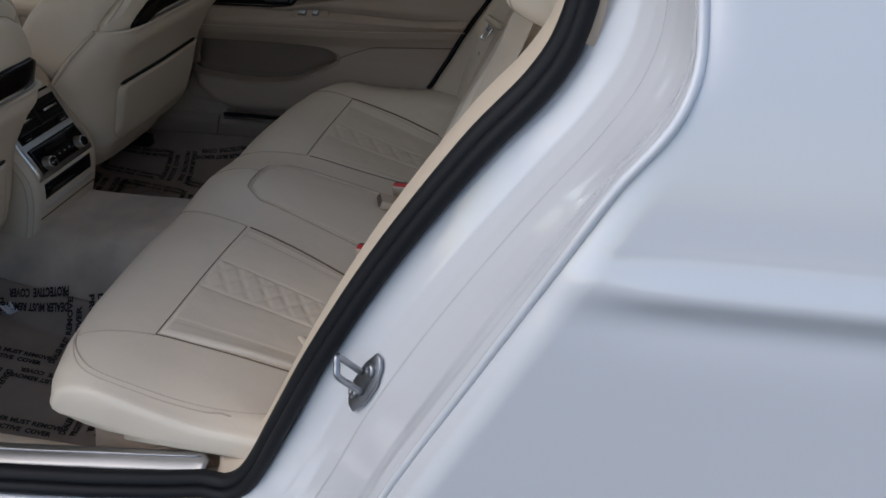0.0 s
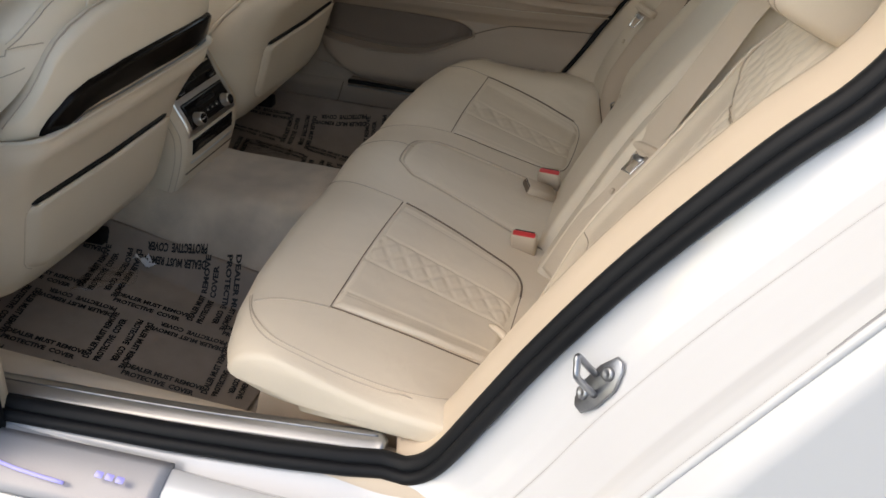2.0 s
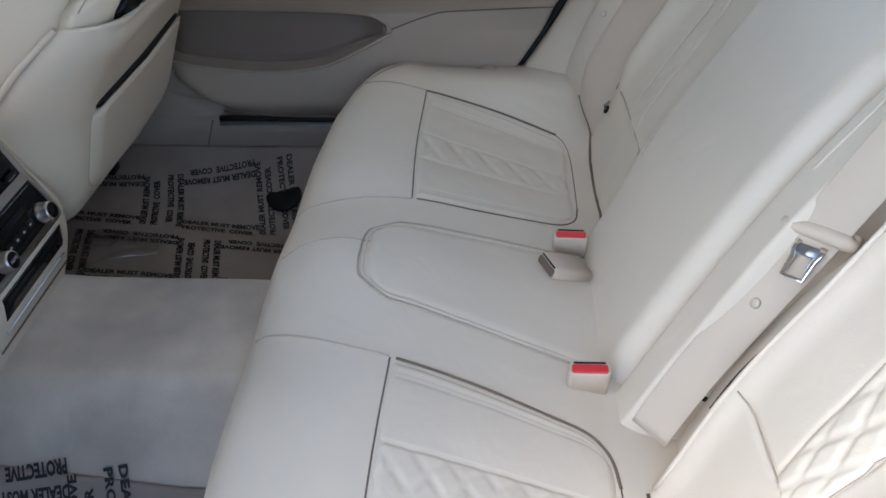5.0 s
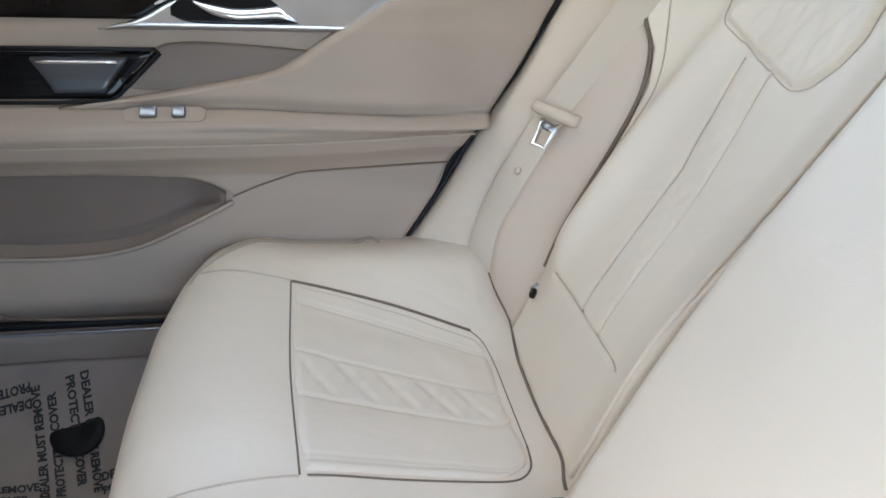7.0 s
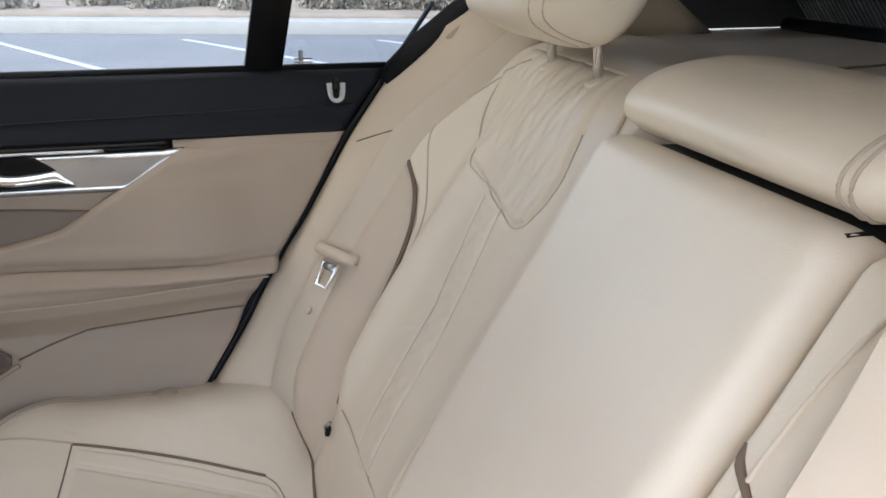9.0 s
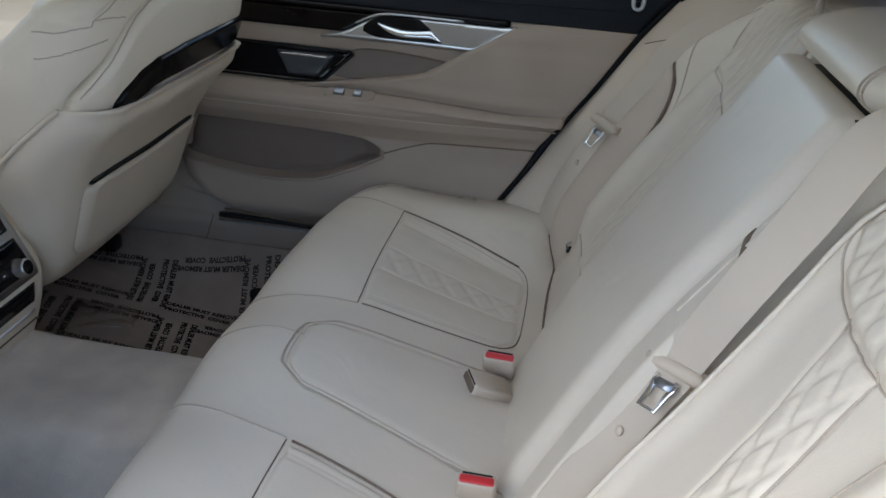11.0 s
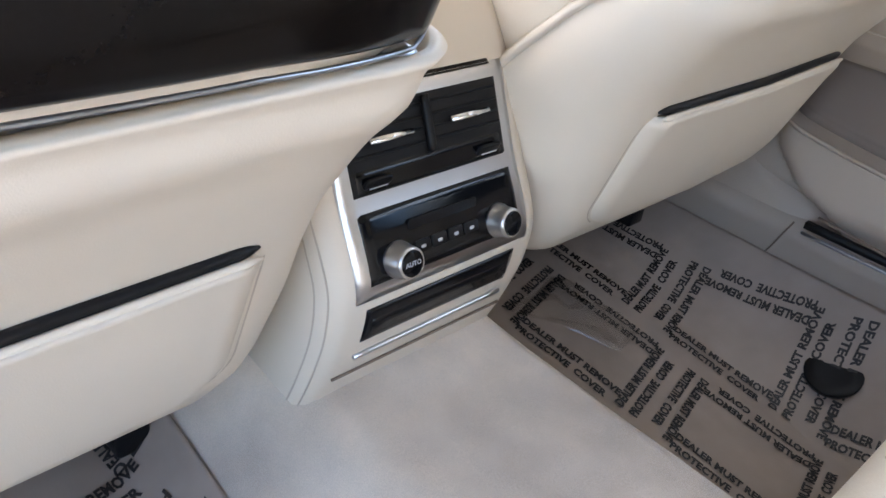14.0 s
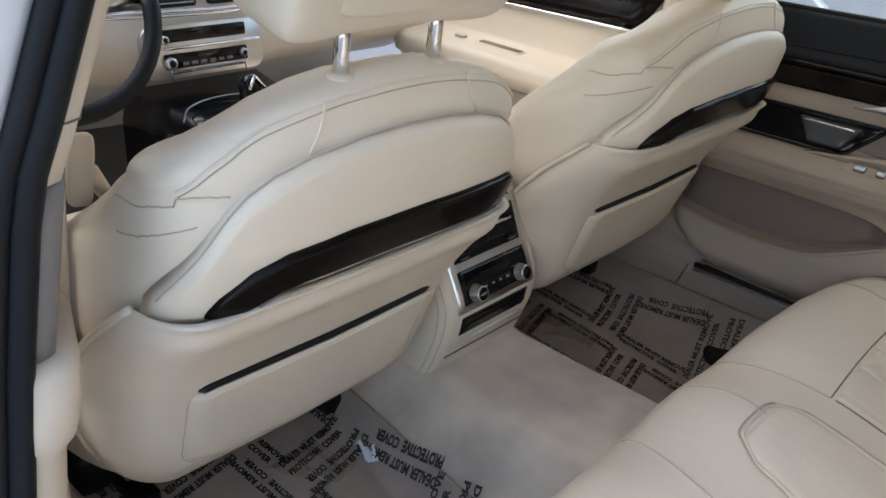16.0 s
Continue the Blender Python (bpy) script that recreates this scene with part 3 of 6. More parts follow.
def fine_relief(a, z, worn, side):
    h = 0.0
    d = in_panel(a, z, side)
    if z < 1.058 and d > 0:
        u, v = (a / 0.0385, z / 0.078) if side > 0 else (a / 0.031, z / 0.064)
        h += 0.0046 * worn * lattice(u, v) * min(1.0, d / 0.012)
        h += 0.002 * min(1, d / 0.008)
        if side > 0:
            h += 0.0015 * noise.noise((a * 40, z * 14 + a * 8, 3.0)) + 0.0010 * noise.noise((a * 85, z * 30, 9.0))
        h -= 0.003 * math.exp(-(d / 0.004) ** 2)
    elif z < 1.058:
        h -= 0.0026 * math.exp(-(d / 0.0035) ** 2)
        f1, f2, zc, aa, ab = FLUTES[side]
        if zc < z < 0.93:
            q1, q2 = interp(z, f2), interp(z, f1)
            for q in (q1, q2):
                h -= (0.0032 if side < 0 or q == q2 else 0.0014) * math.exp(-((a - q) / 0.0028) ** 2)
            if q1 < a < q2:
                u, v = (a - q1) / (q2 - q1) * (1.0 if side > 0 else 2.0), z / 0.060
                h += 0.0056 * worn * (lattice(u, v) - 0.2) * math.sin(math.pi * (a - q1) / (q2 - q1)) ** 0.4
        h -= 0.004 * math.exp(-((z - zc) / 0.003) ** 2) * step(aa, aa + 0.02, a) * (1 - step(ab, ab + 0.01, a))
    if side > 0:
        h += 0.0010 * noise.noise((a * 30, z * 12, 5.0))
    return h


def back_point(a, z, lift=0.0, side=1):
    """A point on an outer backrest's surface at half-width a and height z."""
    n = 108
    x, ox, oz = (float(np.interp(z, LEAN_LINE[:n, 1], c[:n])) for c in (LEAN_LINE[:, 0], LEAN_OUT[:, 0], LEAN_OUT[:, 1]))
    zz = z
    g = side_bulge(a, zz, side) + lift
    return (x + ox * g, side * a, zz + oz * g)


def outer_back(side, label, worn):
    front, rear, bf, br = [], [], [], []
    for (x, z), (ox, oz) in zip(LEAN_FINE, OUT_FINE):
        f, r = [], []
        end = min(gap_a(z), 0.668)
        for a in np.linspace(0.188, end, 210):
            g = side_bulge(a, z, side) + fine_relief(a, z, worn, side) + 0.0025 * noise.noise((a * 9, z * 9, side * 4.0))
            g -= 0.010 * max(0.0, 1 - (end - a) / 0.010) ** 2 if z < 0.93 else 0.0
            f.append((x + ox * g, side * a, z + oz * g))
            r.append((x - ox * 0.07, side * a, z - oz * 0.07))
        front.append(f)
        rear.append(r)
        if z < 1.03 and end < 0.666:
            f, r = [], []
            for a in np.linspace(end, 0.668, 40):
                g = side_bulge(a, z, side) + 0.0012 * noise.noise((a * 14, z * 11, side * 6.0))
                g -= 0.010 * max(0.0, 1 - (a - end) / 0.010) ** 2 if z < 0.93 else 0.0
                f.append((x + ox * g, side * a, z + oz * g))
                r.append((x - ox * 0.07, side * a, z - oz * 0.07))
            bf.append(f)
            br.append(r)
    root = part("outer_backrest", slab(front, rear), LEATHER, sofa, label)
    part("side_bolster", slab(bf, br), SIDE_TAN, sofa, "smooth tan side bolster beside the backrest")
    # the piped inner edge
    for name, spot, mat, rad in (("edge_piping", 0.212, LEATHER, 0.003),):
        line = []
        for (x, z), (ox, oz) in list(zip(LEAN_LINE, LEAN_OUT))[14:96:4]:
            a = spot + 0.03 * step(0.96, 1.04, z) if side > 0 else interp(z, [(0.55, 0.278), (0.66, 0.270), (0.75, 0.256), (0.86, 0.234), (0.95, 0.212), (1.04, 0.215)])
            g = side_bulge(a, z, side) + 0.0015
            line.append((x + ox * g, side * a, z + oz * g))
        part(name, tube(line, rad, 6), mat, root)
    def surf(line, rad, mat, name):
        part(name, tube(snap(root, [back_point(u, v, fine_relief(u, v, worn, side) + 0.002, side) for u, v in smooth_line(line, 8)], 0.0005), rad, 5), mat, root)
    part("bolster_gap", tube([back_point(u, v, -0.002, side) for u, v in smooth_line(GAP_AZ, 6)], 0.0032, 6), SEAM, root, "dark gap beside the side bolster")
    f1, f2, zc, aa, ab = FLUTES[side]
    surf(PANELS[side][1:-1], 0.0012 if side < 0 else 0.0008, STITCH, "panel_seam")
    surf([(q, z) for z, q in f1], 0.0011, STITCH, "flute_seam")
    surf([(q, z) for z, q in f2], 0.0008, STITCH if side < 0 else LEATHER, "flute_seam")
    surf([(ab, zc), (0.5 * (aa + ab), zc), (aa, zc)], 0.0011, STITCH, "cross_seam")
    if side > 0:
        surf([(0.520, 1.045), (0.565, 1.02), (0.585, 0.985), (0.588, 0.94), (0.564, 0.89), (0.540, 0.84), (0.527, 0.79), (0.518, 0.71), (0.512, 0.62)], 0.0010, STITCH, "bolster_stitch")
    else:
        # dark tube painting the shade under the backrest's inner edge
        surf([(interp(z, [(0.55, 0.262), (0.66, 0.254), (0.75, 0.240), (0.86, 0.218), (0.95, 0.194)]), z) for z in np.linspace(0.56, 0.93, 12)], 0.0030, SEAM, "edge_shade")
        surf([(0.452, 1.036), (0.462, 0.99), (0.466, 0.95), (0.460, 0.90), (0.456, 0.85), (0.468, 0.75), (0.482, 0.66)], 0.0011, STITCH, "bolster_stitch")
    return root


outer_back(-1, "cream leather rear backrest with diamond quilted shoulder panel, driver side", 1.0)
outer_back(1, "cream leather rear backrest with worn quilting, passenger side", 0.45)


# the middle backrest: a fold-down panel and a fixed strip beside it
def middle_piece(name, y0, y1, bulge, label, top=88, round_at=0.026):
    front, rear = [], []
    for (x, z), (ox, oz) in zip(LEAN_LINE[:top], LEAN_OUT[:top]):
        f, r = [], []
        for y in np.linspace(y0, y1, 44):
            e = min(y - y0, y1 - y)
            g = bulge - 0.030 * max(0.0, 1 - e / round_at) ** 2.2 - (bulge + 0.005) * step(0.995, 1.035, z) + 0.004 * math.sin(z * 9) + 0.0016 * noise.noise((y * 9, z * 8, 2.0))
            f.append((x + ox * g, y, z + oz * g))
            r.append((x - ox * 0.06, y, z - oz * 0.06))
        front.append(f)
        rear.append(r)
    return part(name, slab(front, rear), LEATHER, sofa, label)


centre = middle_piece("centre_backrest", -0.120, 0.186, 0.050, "smooth centre backrest with a fold-down armrest")
strip_side = middle_piece("backrest_strip", -0.192, -0.122, 0.036, "narrow leather strip beside the folded armrest", 92, 0.014)
line = []
for (x, z), (ox, oz) in list(zip(LEAN_LINE, LEAN_OUT))[16:82:3]:
    line.append((x + ox * 0.020, 0.1875, z + oz * 0.020))
# dark tube as painted shade in the valley beside the centre backrest
part("edge_shade", tube(line, 0.0024, 6), SEAM, centre)
line = []
for (x, z), (ox, oz) in list(zip(LEAN_LINE, LEAN_OUT))[30:80:3]:
    line.append((x + ox * 0.022, -0.121, z + oz * 0.022))
# same painted shade line between centre backrest and strip
part("edge_shade", tube(line, 0.0014, 6), SEAM, centre)
part("strip_piping", tube(smooth_line(snap(strip_side, [(0.40, -0.150, 0.830), (0.45, -0.150, 0.91), (0.48, -0.153, 0.965), (0.51, -0.164, 1.01), (0.54, -0.176, 1.04), (0.57, -0.186, 1.06)], 0.0006), 6), 0.0018, 6), LEATHER, strip_side)
part("pull_slot", box((0.545, -0.108, 1.004), (0.60, 0.135, 1.026), 0.004), BLACK, centre, "dark gap above the folded armrest")
part("pull_slit", tube(snap(strip_side, [(0.462, -0.124, 0.925), (0.457, -0.140, 0.914), (0.452, -0.158, 0.903), (0.448, -0.172, 0.893)], 0.0005), (0.001, 0.0036, 0.0030, 0.001), 6, smooth=4), SEAM, strip_side)


def head_shape(v):
    x, y, z = v
    t = z / 0.1
    return (x - 0.016 * t * t + 0.02 * (y / 0.15) ** 2, y * (1 + 0.05 * t), z)


def rear_headrest(y, z, label, size=(0.115, 0.285, 0.185), posts=True, x=0.585):
    root = thing("rear_headrest", label, "headrest", "rear headrests")
    pad = part("pad", pillow(size, (x, y, z), (0, 24, 0), (3.2, 5.0, 4.4), 30, head_shape), LEATHER, root)
    if posts:
        for dy in (-0.062, 0.062):
            part("post", tube([(0.615, y + dy, 1.035), (0.605, y + dy, z)], 0.006, 12), CHROME, root, "chrome post")
            part("collar", turned([(0, 0.0135), (0.005, 0.013), (0.007, 0.009), (0.007, 0.004)], (0.613, y + dy, 1.043), (-0.45, 0, 1)), LEATHER, root)
    turn24 = Euler((0, radians(24), 0)).to_matrix()
    for dy in (-0.36 * size[1], -0.43 * size[1], 0.36 * size[1], 0.43 * size[1]):
        loop = [tuple(Vector((x, y, z)) + turn24 @ Vector(head_shape((-0.07 * math.cos(a), dy, 0.10 * math.sin(a))))) for a in np.linspace(-2.0, 2.0, 40)]
        part("stitch_line", tube(snap(pad, loop, 0.0002), 0.0009, 5), STITCH, root)
    return root


rear_headrest(-0.342, 1.110, "cream leather rear headrest with double stitched sides, lowered", (0.145, 0.232, 0.114), posts=False, x=0.592)
rear_headrest(0.409, 1.176, "cream leather rear headrest raised on chrome posts")
mid_head = thing("centre_headrest", "low wide cream leather centre headrest", "headrest")
rings = []
for y, k in ((-0.122, 0.55), (-0.120, 0.80), (-0.114, 0.93), (-0.104, 0.985), (-0.09, 1.0), (0.0, 1.0), (0.15, 1.0), (0.165, 0.985), (0.175, 0.93), (0.181, 0.80), (0.183, 0.55)):
    sec = smooth_line([(0.566, 1.032), (0.548, 1.046), (0.550, 1.064), (0.572, 1.081), (0.612, 1.092), (0.66, 1.095), (0.72, 1.086), (0.745, 1.05), (0.70, 1.020)], 5)
    rings.append([(0.64 + (x - 0.64) * k, y, 1.050 + (z - 1.050) * k) for x, z in sec])
mid_pad = part("pad", loft(rings), LEATHER, mid_head)
for dy in (-0.098, -0.107):
    part("stitch_line", tube(snap(mid_pad, [(0.640 + 0.12 * math.cos(a), dy, 1.052 + 0.06 * math.sin(a)) for a in np.linspace(1.2, 4.4, 24)]), 0.0015, 6), STITCH, mid_head)


# child seat anchor openings
for y, z in ((0.505, 0.552), (0.186, 0.556), (-0.505, 0.552), (-0.186, 0.556)):
    a = thing("anchor_slot", "small dark child seat anchor opening in the backrest", "anchor", "seat anchors")
    px, py, pz = back_point(abs(y), z, 0.002, math.copysign(1, y))
    part("opening", turned([(-0.004, 0.007), (0.002, 0.0075), (0.003, 0.006), (0.001, 0.003)], (px, py, pz), (-0.9, 0, 0.45), 14), BLACK, a)
    part("loop", tube([(px - 0.002, py - 0.003, pz + 0.002), (px - 0.006, py - 0.006, pz + 0.012), (px + 0.002, py - 0.009, pz + 0.02)], 0.0022, 6), STEEL, a)


# the dark bight where the cushion meets the backrests
for side, a0 in ((-1, 0.275), (1, 0.205)):
    line = []
    for a in np.linspace(a0, 0.612, 26):
        for z in np.linspace(0.64, 0.47, 120):
            bx = back_point(a, z, 0.0, side)
            if bx[2] <= cushion_z(bx[0], side * a):
                line.append((bx[0] - 0.001, side * a, bx[2] + 0.001))
                break
    part("bight_gap", tube(line, 0.0024, 6), SEAM, sofa, "dark gap between cushion and backrest")


# ---- buckles and belts ----
def buckle(at, turn_deg, button, label, lean_deg=-30):
    root = thing("belt_buckle", label, "seat belt buckle", "belt buckles")
    root.matrix_basis = pose(*at, 0, lean_deg, turn_deg)
    part("housing", plate(rounded(0.050, 0.019, 0.006), (0, 0, -0.05), (0, 1, 0), (-1, 0, 0), 0.062, 0.003, 3), PILLAR, root)
    part("slot", plate(rounded(0.038, 0.0025, 0.001), (0.0072, 0, 0.0118), (0, 1, 0), (-1, 0, 0), 0.0008, 0), BLACK, root)
    part("button", plate(rounded(0.043, 0.0115, 0.003), (-0.0015, 0, 0.0105), (0, 1, 0), (-1, 0, 0), 0.004, 0.0015), button, root, "red press button" if button == RED else "")
    return root


buckle((0.232, -0.140, 0.530), 90, RED, "cream belt buckle with red button standing at the seat bight", -14)
buckle((0.232, 0.138, 0.527), 88, RED, "cream belt buckle with red button at the passenger side", -14)
buckle((0.205, 0.078, 0.524), 22, SEAM, "cream centre belt buckle lying forward on the cushion", -68)


def belt(points, across, guide_at, label, guide_dir, tongue_dir):
    root = thing("seat_belt", label, "seat belt", "seat belts")
    line = smooth_line(points, 8)
    ac = smooth_line(across, 8) if np.ndim(across) == 2 else across
    part("webbing", ribbon(line, ac, 0.047, 0.0016), WEBBING, root)
    g, u = Vector(guide_at), Vector(guide_dir).normalized()
    t = Vector(tongue_dir).normalized()
    n = u.cross(t).normalized()
    part("guide", tube([g - u * 0.034 + t * 0.001, g - u * 0.027 + n * 0.005, g + n * 0.007, g + u * 0.027 + n * 0.005, g + u * 0.034 + t * 0.001], (0.006, 0.0085, 0.0085, 0.0085, 0.006), 10, 1.0, smooth=3), PILLAR, root)
    for s in (-1, 1):
        part("guide_end", tube([g + u * 0.030 * s - t * 0.010, g + u * 0.031 * s + t * 0.004], 0.007, 10), PILLAR, root)
    o = g + t * 0.012 + n * 0.004
    frame_pts = [o - u * 0.0125, o - u * 0.012 + t * 0.010, o - u * 0.0095 + t * 0.016, o - u * 0.0095 + t * 0.037, o + u * 0.0095 + t * 0.037, o + u * 0.0095 + t * 0.016, o + u * 0.012 + t * 0.010, o + u * 0.0125]
    part("tongue", tube([tuple(v) for v in frame_pts], 0.0036, 8, 0.5), CHROME, root, "chrome tongue")
    part("tongue_plate", tube([tuple(o - u * 0.013 + t * 0.008), tuple(o + u * 0.013 + t * 0.008)], 0.0055, 10, 0.3, up=tuple(n)), STEEL, root)
    return root, line


B1, line1 = belt([(0.600, -0.215, 1.075), (0.540, -0.206, 1.045), (0.497, -0.204, 0.955), (0.456, -0.200, 0.862), (0.420, -0.196, 0.775), (0.380, -0.196, 0.690), (0.332, -0.200, 0.590), (0.296, -0.204, 0.500)],
                     (0.70, -0.66, -0.20), (0.424, -0.191, 0.772), "beige centre seat belt with chrome tongue hanging at the backrest", (-0.70, 0.68, -0.06), (-0.50, -0.50, -0.70))
_az = [(0.596, 1.058), (0.600, 1.02), (0.602, 0.975), (0.603, 0.93), (0.605, 0.885), (0.607, 0.84), (0.610, 0.80), (0.613, 0.76), (0.614, 0.70), (0.613, 0.64), (0.611, 0.58), (0.609, 0.54)]
_pts = [back_point(u, v - 0.024, 0.012, 1) for u, v in _az]
B2, line2 = belt([(0.64, 0.590, 1.082)] + _pts, (0.64, -0.72, -0.26), (0.360, 0.602, 0.775), "beige outer seat belt with chrome tongue, passenger side", (-0.60, 0.76, 0.10), (-0.5, -0.40, -0.80))
# black tube drawn for the shadow between belt and backrest
part("bolster_gap", tube([(0.345, -0.236, 0.578), (0.366, -0.240, 0.638), (0.400, -0.244, 0.704), (0.416, -0.246, 0.736), (0.436, -0.246, 0.777)], (0.001, 0.0020, 0.0030, 0.0036, 0.0020), 8, 1.0, smooth=4), BLACK, sofa, "black bar as painted shade of the gap beside the belt")
for b, ln, k in ((B1, line1, 40), (B2, line2, 74)):
    part("stop_button", turned([(0, 0.006), (0.003, 0.0055), (0.004, 0.003)], tuple(ln[k]), (-0.8, -0.3, 0.4), 14), PILLAR, b)
latch = thing("belt_anchor_clip", "small cream clip at the outer edge of the cushion", "clip")
part("clip", tube([(0.258, -0.560, 0.640), (0.268, -0.572, 0.646), (0.284, -0.592, 0.652), (0.290, -0.600, 0.650)], (0.003, 0.0055, 0.006, 0.004), 10, 0.8, smooth=3), PILLAR, latch)


# ---- passenger side rear door ----
DOOR_Y = [(0.25, 0.66), (0.40, 0.640), (0.47, 0.632), (0.50, 0.628), (0.56, 0.640), (0.64, 0.652), (0.672, 0.662), (0.690, 0.652), (0.705, 0.640), (0.735, 0.634), (0.746, 0.642), (0.752, 0.665), (0.758, 0.710), (0.79, 0.722), (0.86, 0.728), (0.905, 0.750), (0.94, 0.772), (1.0, 0.792), (1.02, 0.81)]
GAP_X = [(0.25, 0.06), (0.40, 0.085), (0.48, 0.115), (0.557, 0.161), (0.655, 0.226), (0.70, 0.252), (0.755, 0.288), (0.80, 0.322), (0.911, 0.402), (1.0, 0.478), (1.1, 0.56)]


def door_y(z, x=0.0):
    y = interp(z, DOOR_Y)
    arm = step(-0.30, 0.30, x)
    if z < 0.745:
        y += 0.012 * arm
    y += 0.030 * step(0.0, 0.34, x) * step(0.63, 0.70, z) * (1 - step(0.735, 0.86, z))
    return y - 0.060 * step(-0.10, 0.26, x) * step(0.725, 0.760, z) * (1 - step(0.760, 0.885, z))


POCKET_TOP = [tuple(p) for p in smooth_line([(-0.53, 0.676), (-0.30, 0.674), (-0.16, 0.668), (-0.11, 0.660), (-0.072, 0.644)], 8)]
POCKET_LOW = [tuple(p) for p in smooth_line([(-0.53, 0.592), (-0.45, 0.578), (-0.33, 0.568), (-0.22, 0.577), (-0.14, 0.608), (-0.072, 0.642)], 8)]


def pocket_top(x):
    return interp(x, POCKET_TOP)


def pocket_low(x):
    return interp(x, POCKET_LOW)


POCKET_FRONT = [(0.45, -0.38), (0.470, -0.395), (0.484, -0.42), (0.505, -0.47), (0.54, -0.51), (0.58, -0.525), (0.62, -0.52), (0.676, -0.50)]


def door_skin(x, z):
    y = door_y(z, x)
    if z < 0.70:
        f = interp(z, POCKET_FRONT)
        y += 0.040 * step(f + 0.004, f - 0.014, x) * (1 - step(0.668, 0.682, z))
        d = min(abs(x - f), max(0.0, z - 0.470))
        y += 0.016 * max(0.0, 1 - d / 0.035) ** 2 * (1 - step(0.60, 0.66, z)) * step(0.30, 0.0, x)
    if -0.56 < x < -0.06:
        t, b = pocket_top(x), pocket_low(x)
        y += 0.045 * step(b - 0.008, b + 0.010, z) * (1 - step(t - 0.008, t + 0.004, z)) * step(-0.065, -0.14, x)
    return y


door = tagged(new("door_2"), "closed tan passenger side rear door with armrest, pocket and wood trim", "car door", kind="structure")
zs = np.concatenate([np.linspace(0.456, 0.55, 12), np.linspace(0.556, 0.77, 72), np.linspace(0.775, 1.005, 30)])
skin = []
for z in zs:
    g = interp(z, GAP_X) - 0.004
    skin.append([(x, door_skin(x, z), z) for x in np.concatenate([np.linspace(-0.70, -0.58, 6), np.linspace(-0.56, -0.36, 50), np.linspace(-0.352, g, 70)])])
part("door_panel", sheet(skin, (0, 0.07, 0)), DOOR_TAN, door)


def door_patch(name, mat, x_of, z0, z1, proud, label="", nx=40, nz=20, round_at=0.0, parent=None, depth=0.012):
    """A panel lying on the door; x_of(z) gives its two ends."""
    pts = []
    for i, z in enumerate(np.linspace(z0, z1, nz)):
        a, b = x_of(z)
        row = []
        for j, x in enumerate(np.linspace(a, b, nx)):
            e = min(i / (nz - 1) * (z1 - z0), (1 - i / (nz - 1)) * (z1 - z0), abs(x - a), abs(b - x))
            lift = proud * min(1.0, e / round_at + 0.15) ** 0.5 if round_at else proud
            row.append((x, door_y(z, x) - lift * (1 - 0.8 * step(0.16, 0.27, x)), z))
        pts.append(row)
    return part(name, sheet(pts, (0, depth, 0)), mat, parent or door, label)


# lining of the pocket, coloured dark for the shade within
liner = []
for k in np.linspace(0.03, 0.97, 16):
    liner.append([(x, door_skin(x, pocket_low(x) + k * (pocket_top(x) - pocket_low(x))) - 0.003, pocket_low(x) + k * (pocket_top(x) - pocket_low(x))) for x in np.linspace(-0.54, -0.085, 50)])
part("pocket_liner", sheet(liner, (0, 0.004, 0)), DOOR_SHADE, door, "door pocket lining with its shade painted in as darker tan")
part("pocket_rim", tube([(x, door_skin(x, pocket_low(x) - 0.012) - 0.001, pocket_low(x) - 0.004) for x in np.linspace(-0.54, -0.075, 40)], 0.0035, 6), DOOR_TAN, door)
part("pocket_seam", tube([(x, door_y(z, x) - 0.001, z) for x, z in smooth_line([(-0.075, 0.643), (-0.04, 0.656), (0.0, 0.668), (0.032, 0.674), (0.12, 0.676), (0.235, 0.676)], 5)], 0.0014, 6), SEAM, door)
part("armrest_seam", tube([(x, door_y(0.724, x) - 0.0012, 0.724) for x in np.linspace(-0.60, 0.27, 40)], 0.0013, 6), STITCH, door)
part("pocket_front_seam", tube([(x, y, z) for x, y, z in smooth_line([(-0.42, 0.634, 0.480), (-0.30, 0.624, 0.476), (-0.10, 0.624, 0.474), (0.08, 0.63, 0.474)], 6)], 0.0022, 6), SEAM, door)
part("kick_slot", sheet([[(x, 0.622, z) for x in np.linspace(-0.43, 0.06, 20)] for z in (0.463, 0.472)], (0, 0.01, 0)), BLACK, door, "dark slot under the door pocket")
part("kick_strip", tube([(x, 0.622, 0.456) for x in np.linspace(-0.43, 0.06, 20)], 0.0025, 6), STEEL, door, "satin metal strip")

pad_left = [(0.756, -0.30), (0.775, -0.16), (0.790, -0.075), (0.805, -0.012), (0.825, 0.022), (0.86, 0.076), (0.905, 0.156)]
door_patch("upper_pad", DOOR_TAN, lambda z: (interp(z, pad_left), interp(z, GAP_X) - 0.004), 0.757, 0.906, 0.022, "", 60, 34, 0.018, depth=0.02)
door_patch("belt_panel", NAVY, lambda z: (-0.62, interp(z, GAP_X) - 0.004), 0.917, 1.006, 0.006, "black leather upper door panel", 80, 20, 0.006)
part("belt_seam", tube([(x, door_y(0.948 + 0.02 * x, x) - 0.007, 0.948 + 0.02 * x) for x in np.linspace(-0.6, 0.42, 40)], 0.0012, 6), BLACK, door)
door_patch("wood_strip", WOOD, lambda z: (-0.62, 0.152), 0.9065, 0.9185, 0.012, "dark glossy wood strip", 60, 6, 0.004)
